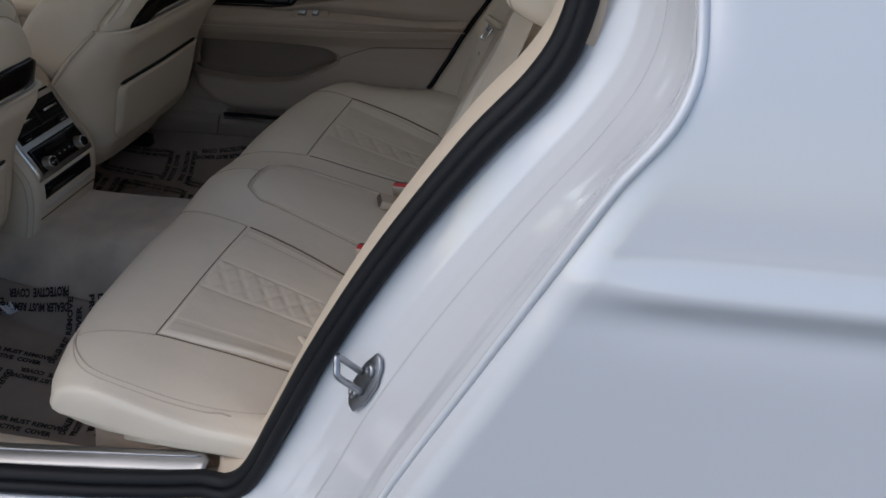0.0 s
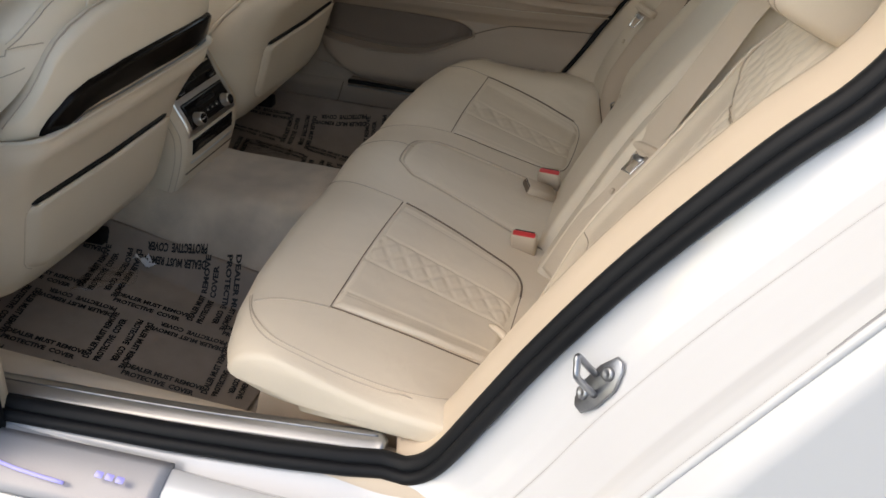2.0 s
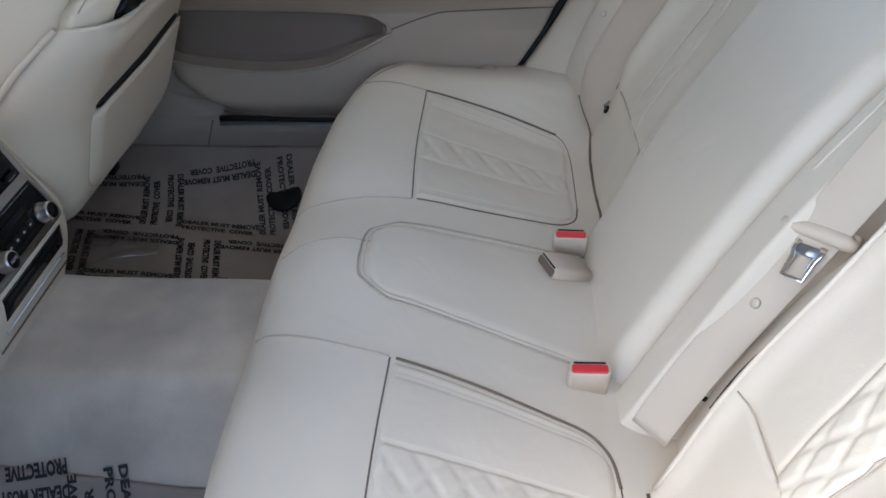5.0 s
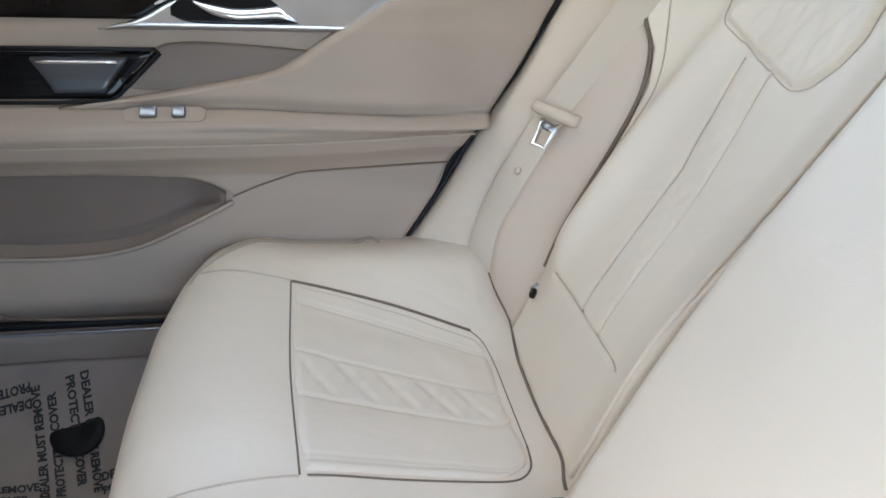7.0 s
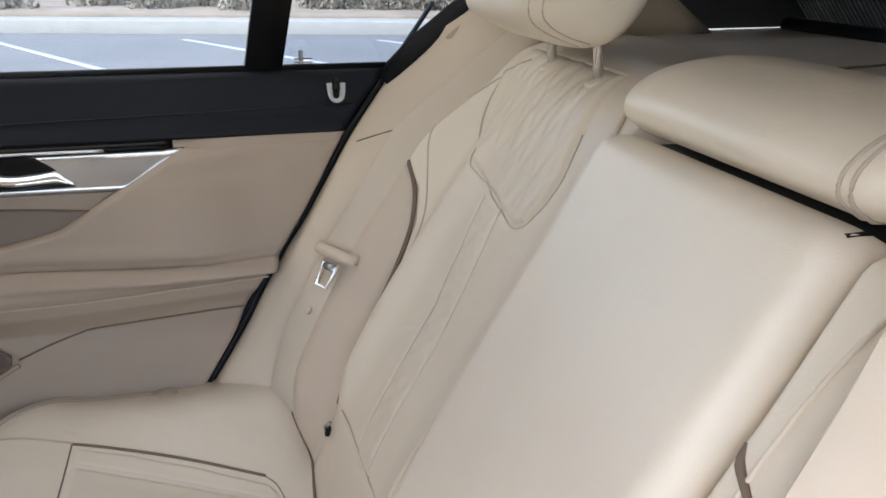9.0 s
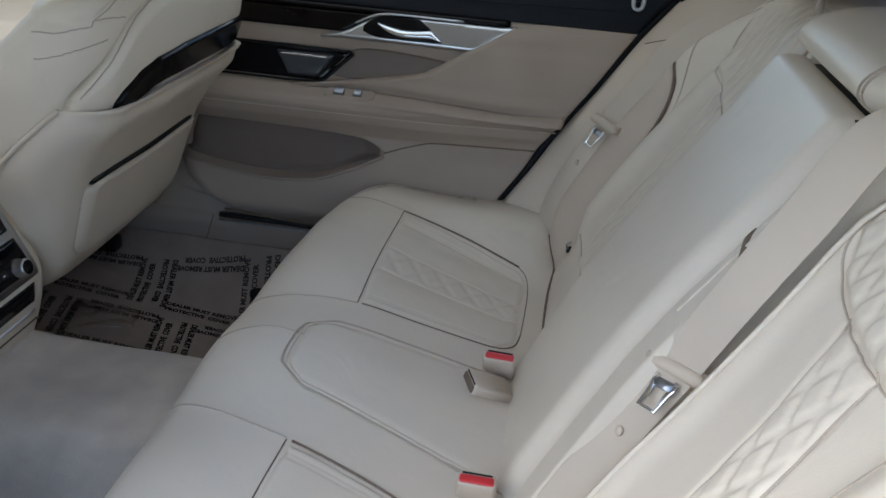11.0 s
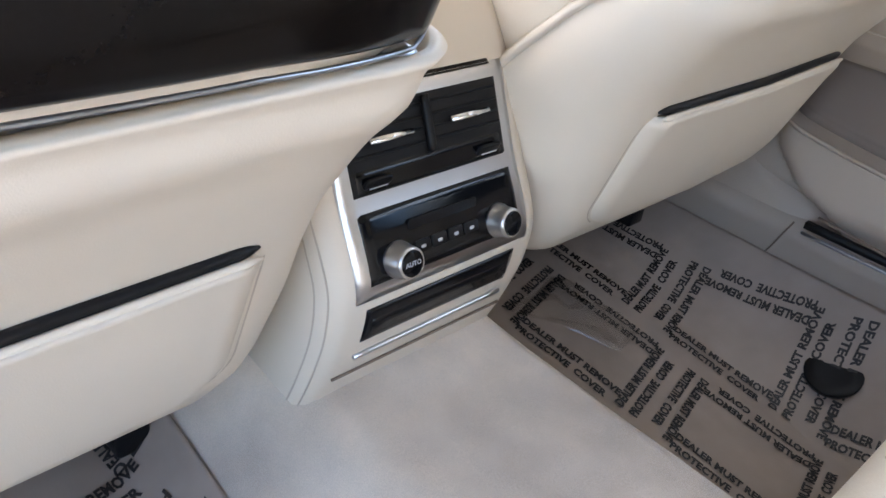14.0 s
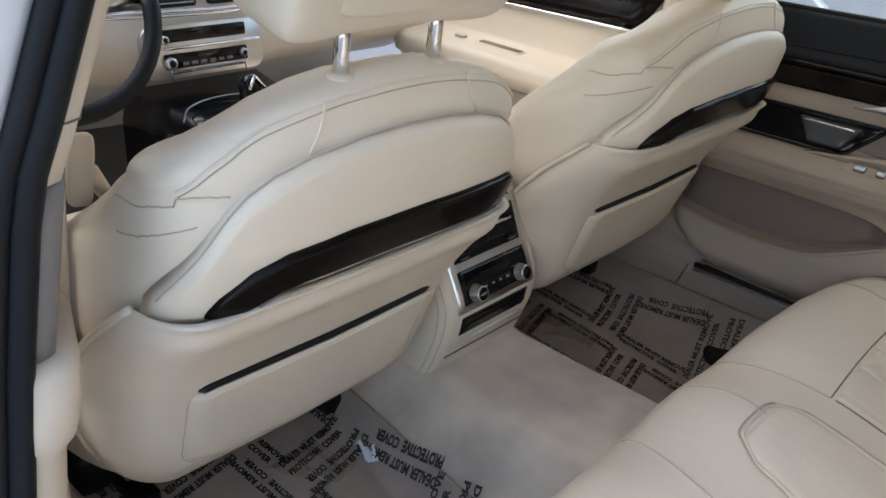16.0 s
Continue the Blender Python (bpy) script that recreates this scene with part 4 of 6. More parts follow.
door_patch("wood_panel", WOOD, lambda z: (-0.62, interp(z, [(0.868, -0.180), (0.885, -0.150), (0.898, -0.125), (0.907, -0.10)])), 0.868, 0.9070, 0.008, "", 40, 12, 0.004)
BEZEL_END = [(0.856, -0.235), (0.864, -0.200), (0.872, -0.178), (0.885, -0.155), (0.898, -0.130), (0.9075, -0.105)]
bezel = door_patch("handle_bezel", SATIN, lambda z: (interp(z, BEZEL_END), interp(z, pad_left) + 0.012), 0.856, 0.9075, 0.014, "satin aluminium door handle bezel", 50, 16, 0.008)


def door_shape(name, mat, top, low, proud, bulge=0.0, label="", parent=None, n=48, m=14, depth=0.008):
    """A piece on the door between two outlines over x."""
    x0, x1 = top[0][0], top[-1][0]
    t_line, l_line = smooth_line(top, 6), smooth_line(low, 6)
    pts = []
    for x in np.linspace(x0, x1, n):
        zt, zl = float(np.interp(x, t_line[:, 0], t_line[:, 1])), float(np.interp(x, l_line[:, 0], l_line[:, 1]))
        e = math.sin(math.pi * min(1, max(0, (x - x0) / (x1 - x0))))
        pts.append([(x, door_y(zl + (zt - zl) * k, x) - proud - bulge * math.sin(math.pi * k) ** 0.6 * e ** 0.4, zl + (zt - zl) * k) for k in np.linspace(0, 1, m)])
    return part(name, sheet(pts, (0, depth, 0)), mat, parent or door, label)


door_shape("handle_cup", GLOSS, [(-0.142, 0.886), (-0.125, 0.899), (-0.100, 0.9065), (-0.039, 0.9065), (-0.015, 0.897), (0.003, 0.884), (0.021, 0.872)], [(-0.142, 0.876), (-0.125, 0.870), (-0.10, 0.867), (-0.04, 0.866), (0.0, 0.867), (0.021, 0.868)], 0.0165, 0, "", bezel)
door_shape("lever", CHROME, [(-0.113, 0.894), (-0.09, 0.8895), (-0.06, 0.8855), (-0.03, 0.8865), (-0.004, 0.8885), (0.008, 0.881), (0.022, 0.8715)], [(-0.113, 0.891), (-0.09, 0.8775), (-0.06, 0.8715), (-0.03, 0.8725), (-0.004, 0.8735), (0.008, 0.872), (0.022, 0.8695)], 0.019, 0.009, "chrome door lever", bezel)
part("bezel_line", tube([(x, door_y(0.9, x) - 0.0125, z) for x, z in smooth_line([(-0.60, 0.862), (-0.42, 0.862), (-0.27, 0.863), (-0.215, 0.8665), (-0.185, 0.875), (-0.157, 0.889), (-0.128, 0.903), (-0.100, 0.910), (-0.041, 0.9115), (0.06, 0.911)], 6)], 0.0022, 8), SATIN, door)
door_patch("ashtray_panel", GLOSS, lambda z: (-0.66, -0.225 + 1.05 * (z - 0.765)), 0.766, 0.828, 0.006, "black panel in the armrest", 50, 14, 0.004)
part("panel_rim", tube([(x, door_y(z, x) - 0.008, z) for x, z in ((-0.66, 0.764), (-0.30, 0.763), (-0.230, 0.765), (-0.216, 0.772), (-0.160, 0.826), (-0.166, 0.831), (-0.30, 0.832), (-0.66, 0.832))], 0.0028, 8), BLACK, door)
lid = door_patch("ashtray_lid", GREYTRIM, lambda z: (-0.298 - 0.62 * (z - 0.773), -0.234 + 0.75 * (z - 0.773)), 0.773, 0.822, 0.011, "dark lid with a chrome bar", 24, 12, 0.006)
lid.data.materials[0] = material("dark_grey_lid", (0.05, 0.053, 0.06), 0.3, coat=0.3)
part("chrome_bar", tube([(x, door_y(0.815, x) - 0.0125, 0.815) for x in np.linspace(-0.315, -0.215, 8)], 0.0028, 8), CHROME, lid)
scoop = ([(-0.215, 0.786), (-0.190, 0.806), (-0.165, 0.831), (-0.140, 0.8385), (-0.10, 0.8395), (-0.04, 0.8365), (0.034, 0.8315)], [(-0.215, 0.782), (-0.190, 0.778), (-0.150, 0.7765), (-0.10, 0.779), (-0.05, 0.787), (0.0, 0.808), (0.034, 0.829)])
# nearly flush; the darker colour gives the shade of a deeper cup
door_shape("pull_cup", RECESS_SHADE, scoop[0], scoop[1], 0.004, -0.003, "tan pull cup with its recess shade painted in")
part("pull_cup_rim", tube([(x, door_y(z, x) - 0.0045, z) for x, z in smooth_line(scoop[1][:1] + scoop[0], 5)], 0.0014, 6), SEAM, door)
sw = part("switch_plate", plate(rounded(0.105, 0.032, 0.012), (-0.156, 0.674, 0.7535), (1, 0, 0), (0, 0.94, 0.34), 0.004, 0.0015), DOOR_TAN, door)
for x, w in ((-0.177, 0.022), (-0.138, 0.017)):
    part("window_switch", plate(rounded(w, 0.018, 0.003), (x, 0.673, 0.7575), (1, 0, 0), (0, 0.90, 0.44), 0.007, 0.002), STEEL, sw, "chrome window switch")
hook = thing("coat_hook", "small white u-shaped clip on the black door panel", "hook")
hz = 0.975
part("clip", tube([(0.385, door_y(hz) - 0.010, 0.988), (0.387, door_y(hz) - 0.014, 0.967), (0.395, door_y(hz) - 0.016, 0.962), (0.403, door_y(hz) - 0.014, 0.967), (0.405, door_y(hz) - 0.010, 0.988)], 0.0048, 8, 0.7, smooth=4), GREY, hook)
part("peg", tube([(0.395, door_y(hz) - 0.006, 0.994), (0.395, door_y(hz) - 0.014, 0.978)], 0.006, 8), BLACK, hook)
GAP_Y = [(0.30, 0.655), (0.60, 0.662), (0.70, 0.682), (0.80, 0.704), (0.90, 0.752), (1.0, 0.798), (1.1, 0.83)]
part("seal", tube([(interp(z, GAP_X) + 0.003, interp(z, GAP_Y), z) for z in np.linspace(0.40, 1.10, 60)], 0.0040, 8), RUBBER, door, "black rubber door seal")

# added black sheet closing the door gap, coloured for the shade in it
part("gap_filler", sheet([[(interp(z, GAP_X) + k, interp(z, GAP_Y) + 0.014, z) for k in (-0.012, 0.035)] for z in np.linspace(0.36, 1.0, 60)], (0, 0.01, 0)), RUBBER, door)

# window of the door and its frame
win = tagged(new("window_2"), "clear closed passenger side rear window with black frame", "window", kind="structure")
pane = part("pane", sheet([[(x, 0.812 - 0.35 * (z - 1.0), z) for x in np.linspace(-0.62, 0.66, 4)] for z in (1.0, 1.2, 1.40)], (0, 0.004, 0)), GLASS, win)
pane.visible_shadow = False
part("divider", sheet([[(0.262 + 0.055 * k + 0.16 * (z - 1.0), 0.800 - 0.35 * (z - 1.0), z) for k in (0, 1)] for z in (0.99, 1.2, 1.40)], (0, 0.03, 0)), BLACK, win, "black window divider")
part("frame", tube([(x, 0.795 - 0.35 * (z - 1.0), z) for x, z in ((0.480, 0.985), (0.53, 1.04), (0.60, 1.10), (0.64, 1.17), (0.62, 1.26), (0.52, 1.34), (0.3, 1.39), (-0.62, 1.41))], 0.020, 8), RUBBER, win)
part("belt_line", tube([(x, 0.803, 1.008) for x in (-1.0, -0.3, 0.48)], 0.006, 8), BLACK, win)
part("glass_marking", sheet([[(x, 0.806, z) for x in (0.345, 0.352)] for z in (1.012, 1.034)], (0, 0.0006, 0)), GREY, win)
for k in range(3):
    part("glass_marking", sheet([[(x, 0.805, z) for x in (0.338, 0.366)] for z in (1.010 + 0.005 * k, 1.0125 + 0.005 * k)], (0, 0.0006, 0)), GREY, win)

# sills and lower trims
for side in (-1, 1):
    tagged(part("sill_trim_%d" % (1 if side < 0 else 2), loft([[(x, side * y, z) for y, z in (((0.610, 0.26), (0.614, 0.38), (0.632, 0.425), (0.660, 0.462)) if side < 0 else ((0.655, 0.26), (0.650, 0.384), (0.642, 0.425), (0.636, 0.452))) + ((0.70, 0.462 if side > 0 else 0.478), (0.74, 0.47), (0.74, 0.26))] for x in np.linspace(-1.2, 0.40, 12)]), PILLAR if side < 0 else DOOR_TAN), "beige plastic sill trim", "trim", kind="structure")

# smooth foot of the passenger side pillar, ahead of the door pocket
foot_rows = []
for z in np.linspace(0.380, 0.715, 36):
    xe = interp(z, POCKET_FRONT) + 0.006 if z < 0.68 else -0.505
    lean_in = 0.650 + 0.016 * step(0.40, 0.52, z) - 0.012 * step(0.52, 0.80, z)
    foot_rows.append([(x, lean_in + 0.030 * step(0.10, 0.0, xe - x) * step(0.42, 0.47, z), z) for x in np.linspace(-1.05, xe, 60)])
tagged(part("trim_3", sheet(foot_rows, (0, 0.012, 0)), DOOR_TAN), "smooth tan foot of the door pillar", "trim", kind="structure")
part("foot_seam", tube([(-0.446, 0.628, 0.462), (-0.455, 0.634, 0.440), (-0.466, 0.642, 0.412), (-0.476, 0.649, 0.390)], 0.0013, 6, smooth=4), SEAM, bpy.data.objects["trim_3"])

# ---- trims beside the backrests ----
SEAL_XZ = smooth_line([(0.150, 0.478), (0.195, 0.487), (0.232, 0.525), (0.285, 0.625), (0.343, 0.735), (0.427, 0.875), (0.528, 1.018), (0.590, 1.090), (0.618, 1.140), (0.628, 1.20), (0.615, 1.28), (0.56, 1.36), (0.44, 1.41), (0.2, 1.425), (-0.4, 1.43)], 6)


def side_trim(side, name):
    rows = []
    for x, z in SEAL_XZ[2:66]:
        yo = 0.690
        if side < 0:
            row = [(x + fx, -y, z + fz) for fx, y, fz in ((0.0, yo, 0.0), (-0.004, yo - 0.018, 0.002), (-0.013, 0.648, 0.004), (-0.019, 0.624, 0.006), (-0.016, 0.606, 0.004), (0.002, 0.594, -0.004), (0.045, 0.588, -0.014), (0.14, 0.582, -0.02))]
        else:
            up = step(1.02, 1.12, z)
            x0 = (interp(z, GAP_X) + 0.011) * (1 - up) + x * up
            yg = (interp(z, GAP_Y) - 0.002) * (1 - up) + yo * up
            inner = 0.625 + 0.012 * step(0.85, 1.0, z)
            row = [(x0 + 0.014, yg + 0.07, z), (x0, yg, z), (x0 + 0.008, yg - 0.014, z + 0.001)] + [(x0 + 0.008 + fx, yg - 0.014 + (inner - yg + 0.014) * q, z + fz) for fx, q, fz in ((0.022, 0.35, 0.0), (0.045, 0.65, -0.004), (0.075, 0.88, -0.010), (0.14, 1.0, -0.015))]
        rows.append(row)
    r = np.array(rows)
    return tagged(part(name, slab(r, r + np.array((0.02, side * 0.012, -0.02))), PILLAR), "smooth tan side trim beside the rear seat", "trim", kind="structure")


trim_l = side_trim(-1, "trim_1")
# dark tube painting the shadow that falls behind the trim's crest
part("trim_gap_shade", tube([(x - 0.003, -0.599, z + 0.002) for x, z in SEAL_XZ[9:46]], [0.001] + [0.0032] * 35 + [0.001], 6), SEAM, trim_l, "painted shade line behind the crest of the side trim")
trim_r = side_trim(1, "trim_2")
part("trim_seam", tube(smooth_line(snap(trim_r, [(0.418, 0.735, 0.905), (0.44, 0.715, 0.918), (0.465, 0.69, 0.934), (0.49, 0.665, 0.946)], 0.0006), 5), 0.0012, 6), SEAM, trim_r)

# ---- driver side: door opening, sill plate, seal, jamb and body ----
SILL_XY = [(-0.62, -0.792), (-0.40, -0.775), (-0.154, -0.752), (0.0, -0.733), (0.10, -0.716), (0.150, -0.704)]
seal_path = [(x, y + 0.0, 0.484) for x, y in SILL_XY] + [(x, -0.704 + 0.05 * step(1.0, 1.4, z), z) for x, z in SEAL_XZ[4:]]
seal = thing("door_seal", "thick black rubber seal round the open rear door frame", "door seal")
part("seal_bead", tube(seal_path, 0.0135, 12), RUBBER, seal)
part("seal_lip", tube([(x + 0.006, y - 0.017, z - 0.006) for x, y, z in seal_path], 0.0095, 10), RUBBER, seal)

SILL = material("brushed_sill_metal", (0.42, 0.42, 0.42), 0.42, metal=1.0, vary=0.06, vary_scale=20)
scuff = thing("sill_plate", "brushed aluminium entry sill plate inside the rear door", "sill plate")
rows = []
for x, y in smooth_line([(-0.52, -0.762), (-0.40, -0.752), (-0.154, -0.727), (0.0, -0.706), (0.10, -0.692), (0.148, -0.684)], 6):
    w = 0.040 * min(1.0, (0.152 - x) / 0.03 + 0.4)
    rows.append([(x, y - 0.010 + w * k, 0.486 + 0.006 * math.sin(math.pi * k) + 0.002 * k) for k in np.linspace(0, 1, 8)])
part("plate", sheet(rows, (0, 0, -0.008)), SILL, scuff)
part("groove", tube([tuple(np.array(r[4]) + (0, 0, 0.0005)) for r in rows[2:-2]], 0.0016, 6), STEEL, scuff)

jamb_sets = [((-0.62, 0.470, -0.81), (-0.62, 0.400, -0.93)), ((-0.15, 0.466, -0.775), (-0.12, 0.400, -0.92)), ((0.05, 0.466, -0.745), (0.12, 0.405, -0.91)), ((0.16, 0.468, -0.728), (0.25, 0.42, -0.90)), ((0.235, 0.510, -0.718), (0.36, 0.50, -0.89)), ((0.300, 0.615, -0.715), (0.425, 0.61, -0.885)), ((0.358, 0.730, -0.715), (0.485, 0.735, -0.882)),
             ((0.440, 0.865, -0.715), (0.564, 0.880, -0.88)), ((0.542, 1.005, -0.712), (0.632, 1.005, -0.88)), ((0.606, 1.082, -0.705), (0.668, 1.070, -0.877)), ((0.636, 1.140, -0.695), (0.709, 1.130, -0.866)), ((0.646, 1.20, -0.68), (0.716, 1.19, -0.838)), ((0.632, 1.28, -0.66), (0.690, 1.30, -0.79)), ((0.575, 1.37, -0.64), (0.60, 1.40, -0.74)), ((0.44, 1.43, -0.63), (0.44, 1.47, -0.70))]
inner, outer = smooth_line([a for a, _ in jamb_sets], 6), smooth_line([b for _, b in jamb_sets], 6)
inner, outer = inner[:, [0, 2, 1]], outer[:, [0, 2, 1]]
rows = []
RIBS = [(0.0, 0.0), (0.05, 0.016), (0.12, 0.029), (0.22, 0.035), (0.335, 0.0365), (0.365, 0.031), (0.48, 0.0305), (0.60, 0.028), (0.70, 0.025), (0.78, 0.017), (0.86, 0.010), (0.93, 0.008), (1.0, 0.0)]
rib_w = np.linspace(0, 1, 64)
for a, b in zip(inner, outer):
    d = b - a
    row = []
    for w in rib_w:
        s = interp(w, RIBS)
        row.append(tuple(a + d * w + np.array((s * 0.75, 0, -s * 0.35))))
    rows.append(row)
body = thing("sedan_exterior", "pearl white painted rear quarter of a sedan with open door frame", "car")
jr = np.array(rows)
part("door_jamb", slab(jr, jr + np.array((0.003, 0.014, -0.004))), PAINT, body)


def quarter_y(x, z):
    """The outer skin: fuller below the shoulder crease, leaning in above it."""
    y = interp(z, [(0.1, -0.90), (0.3, -0.925), (0.55, -0.928), (0.75, -0.918), (0.90, -0.906), (0.95, -0.902), (1.0, -0.897), (1.03, -0.892), (1.08, -0.880), (1.15, -0.862), (1.20, -0.842), (1.30, -0.795), (1.40, -0.735), (1.48, -0.68)])
    fade = step(0.0, 0.14, x - 0.60) * (1 - 0.55 * step(0.85, 1.5, x))
    y += fade * (0.005 * math.exp(-((z - 0.966) / 0.020) ** 2) - 0.009 * math.exp(-((z - 0.998) / 0.017) ** 2))
    return y + 0.022 * max(0.0, x - 0.5) ** 2 - 0.010 * math.exp(-((x - 1.2) / 0.35) ** 2 - ((z - 0.75) / 0.16) ** 2)


rows = []
zgrid = np.concatenate([np.linspace(0.41, 0.95, 30), np.linspace(0.955, 1.06, 36), np.linspace(1.07, 1.46, 20)])
oz, ox, oy = outer[:, 2], outer[:, 0], outer[:, 1]
k0 = int(np.argmax(oz > 0.401))
for z in zgrid:
    sel = np.arange(20, len(outer))
    xe = float(np.interp(z, oz[sel], ox[sel]))
    ye = float(np.interp(z, oz[sel], oy[sel]))
    row = []
    for k in np.linspace(0, 1, 44):
        x = xe + (2.1 - xe) * k ** 1.6
        blend = step(0, 0.02, x - xe)
        row.append((x, ye + (quarter_y(x, z) - ye) * blend if x - xe < 0.02 else quarter_y(x, z), z))
    rows.append(row)
qr = np.array(rows)
part("quarter_panel", slab(qr, qr + np.array((0, 0.012, 0))), PAINT, body)
part("jamb_edge", tube(outer[20:], 0.0045, 8), PAINT, body)
rows = []
for x in np.linspace(-1.6, 0.3, 24):
    rows.append([(x, y, z) for y, z in ((-0.80, 0.468), (-0.83, 0.455), (-0.88, 0.42), (-0.925, 0.39), (-0.93, 0.30), (-0.90, 0.22))])
sr = np.array(rows)
part("rocker", slab(sr, sr + np.array((0, 0.02, -0.02))), PAINT, body)
# lit entry strip on the sill
strip = thing("entry_light_plate", "grey sill plate with a soft violet light line and lettering bars", "sill plate")
rows = []
for x in np.linspace(-0.46, -0.12, 20):
    y0 = interp(x, [(-0.46, -0.815), (-0.12, -0.792)])
    rows.append([(x, y0 - 0.075 * k, 0.472 - 0.035 * k + 0.004 * math.sin(math.pi * k)) for k in np.linspace(0, 1, 8)])
part("plate", sheet(rows, (0, 0, -0.006)), material("grey_entry_plate", (0.30, 0.30, 0.32), 0.42, metal=0.3, grain=0.1, vary=0.06), strip)
part("light_line", tube([(x, y, z + 0.003) for x, y, z in smooth_line([(-0.405, -0.822, 0.473), (-0.412, -0.835, 0.466), (-0.39, -0.850, 0.459), (-0.33, -0.858, 0.456), (-0.25, -0.86, 0.456)], 6)], 0.003, 6), BLUE_LIGHT, strip, "violet light line")
for k in range(3):
    part("lettering_bar", plate(rounded(0.012, 0.009, 0.002), (-0.205 + 0.016 * k, -0.84, 0.470), (1, 0, 0), (0, 1, 0.45), 0.001, 0), BLUE_LIGHT, strip)

# striker on the jamb
striker = thing("door_striker", "steel door striker loop bolted to the white jamb", "striker")
p_low, p_up = Vector((0.403, -0.752, 0.702)), Vector((0.441, -0.746, 0.776))
ax = (p_up - p_low).normalized()
sd = Vector((0.441, -0.762, 0.754)) - Vector((0.417, -0.736, 0.754))
sd = (sd - ax * sd.dot(ax)).normalized()
up = ax.cross(sd).normalized()
if up.x > 0:
    up, sd = -up, -sd
o = (p_low + p_up) / 2 + up * 0.004
shape = [(-0.042, 0.004), (-0.040, -0.008), (-0.018, -0.017), (0.014, -0.019), (0.036, -0.010), (0.042, -0.002), (0.040, 0.008), (0.016, 0.016), (-0.014, 0.018), (-0.036, 0.011)]
part("base_plate", plate(shape, tuple(o), tuple(ax), tuple(sd), 0.004, 0.0015), STEEL, striker)
lean = (up + Vector((-0.10, 0.10, 0.75))).normalized()
feet = (Vector((0.416, -0.741, 0.747)) + up * 0.006, Vector((0.419, -0.755, 0.729)) + up * 0.006)
tops = [f + lean * 0.042 for f in feet]
part("loop", tube([tuple(v) for v in (feet[0], feet[0].lerp(tops[0], 0.5), feet[0].lerp(tops[0], 0.88), tops[0].lerp(tops[1], 0.12), tops[0].lerp(tops[1], 0.5), tops[0].lerp(tops[1], 0.88), feet[1].lerp(tops[1], 0.88), feet[1].lerp(tops[1], 0.5), feet[1])], 0.0040, 10, smooth=4), STEEL, striker, "bright steel loop")
for at in (Vector((0.408, -0.745, 0.721)), Vector((0.431, -0.748, 0.757))):
    part("bolt", turned([(0, 0.0085), (0.003, 0.008), (0.0045, 0.0055), (0.003, 0.003)], tuple(at + up * 0.008), tuple(up), 14), STEEL, striker)

# B pillar beside the driver seat
pillar = tagged(new("pillar_1"), "beige door pillar trim with black seals", "pillar", kind="structure")
PILLAR_EDGE = [(0.40, -0.80), (0.70, -0.778), (0.85, -0.757), (1.0, -0.729), (1.047, -0.708), (1.136, -0.672), (1.44, -0.552)]


def pillar_ring(z, x1=0.0, y1=0.0):
    edge = interp(z, PILLAR_EDGE)
    return [(x + x1, edge + y, z) for x, y in ((-0.415, -0.012), (-0.402, -0.004), (-0.399, 0.004 + y1), (-0.405, 0.018 + y1), (-0.43, 0.031 + y1), (-0.52, 0.064 + y1), (-0.60, 0.060), (-0.60, -0.03))]


part("upper_trim", loft([pillar_ring(z) for z in np.linspace(1.0, 1.44, 14)]), PILLAR, pillar)
part("trim_seam", tube([(x + 0.0006, y, z) for x, y, z in pillar_ring(1.047)[1:5]], 0.001, 6), SEAM, pillar)
part("belt_cover", loft([pillar_ring(z, 0.001, 0.002) for z in np.linspace(0.85, 0.998, 6)]), GREYTRIM, pillar, "grey lower pillar panel")
part("base_trim", loft([pillar_ring(z, *d) for z, d in ((0.42, (0.004, 0.004)), (0.60, (0.004, 0.006)), (0.755, (0.006, 0.008)), (0.77, (0.014, 0.013)), (0.79, (0.018, 0.016)), (0.835, (0.016, 0.015)), (0.848, (0.008, 0.008)))]), PILLAR, pillar)
for xo, yo, r in ((-0.397, -0.013, 0.0125), (-0.400, -0.031, 0.010)):
    part("seal", tube([(xo, interp(z, PILLAR_EDGE) + yo, z) for z in np.linspace(0.46, 1.44, 24)], r, 12), RUBBER, pillar)
part("outer_panel", loft([[(x, interp(z, PILLAR_EDGE) + y, z) for x, y in ((-0.46, -0.030), (-0.405, -0.038), (-0.400, -0.050), (-0.410, -0.095), (-0.62, -0.115), (-0.62, -0.02))] for z in np.linspace(0.40, 1.44, 14)]), PAINT, pillar, "white painted pillar")


# ---- front seats ----
SEAT_X = [(0.40, -0.640), (0.47, -0.590), (0.505, -0.552), (0.54, -0.526), (0.56, -0.518), (0.66, -0.486), (0.70, -0.470), (0.76, -0.430), (0.80, -0.402), (0.835, -0.382), (0.87, -0.368), (0.90, -0.358), (0.95, -0.348), (1.0, -0.345), (1.04, -0.347), (1.052, -0.356), (1.060, -0.370), (1.065, -0.385)]
SEAT_HALF = [(0.50, 0.236), (0.60, 0.252), (0.70, 0.260), (0.77, 0.260), (0.83, 0.252), (0.88, 0.250), (0.93, 0.250), (0.955, 0.249), (0.975, 0.245), (0.992, 0.237), (1.010, 0.221), (1.025, 0.199), (1.038, 0.168), (1.048, 0.130), (1.056, 0.090), (1.061, 0.050)]
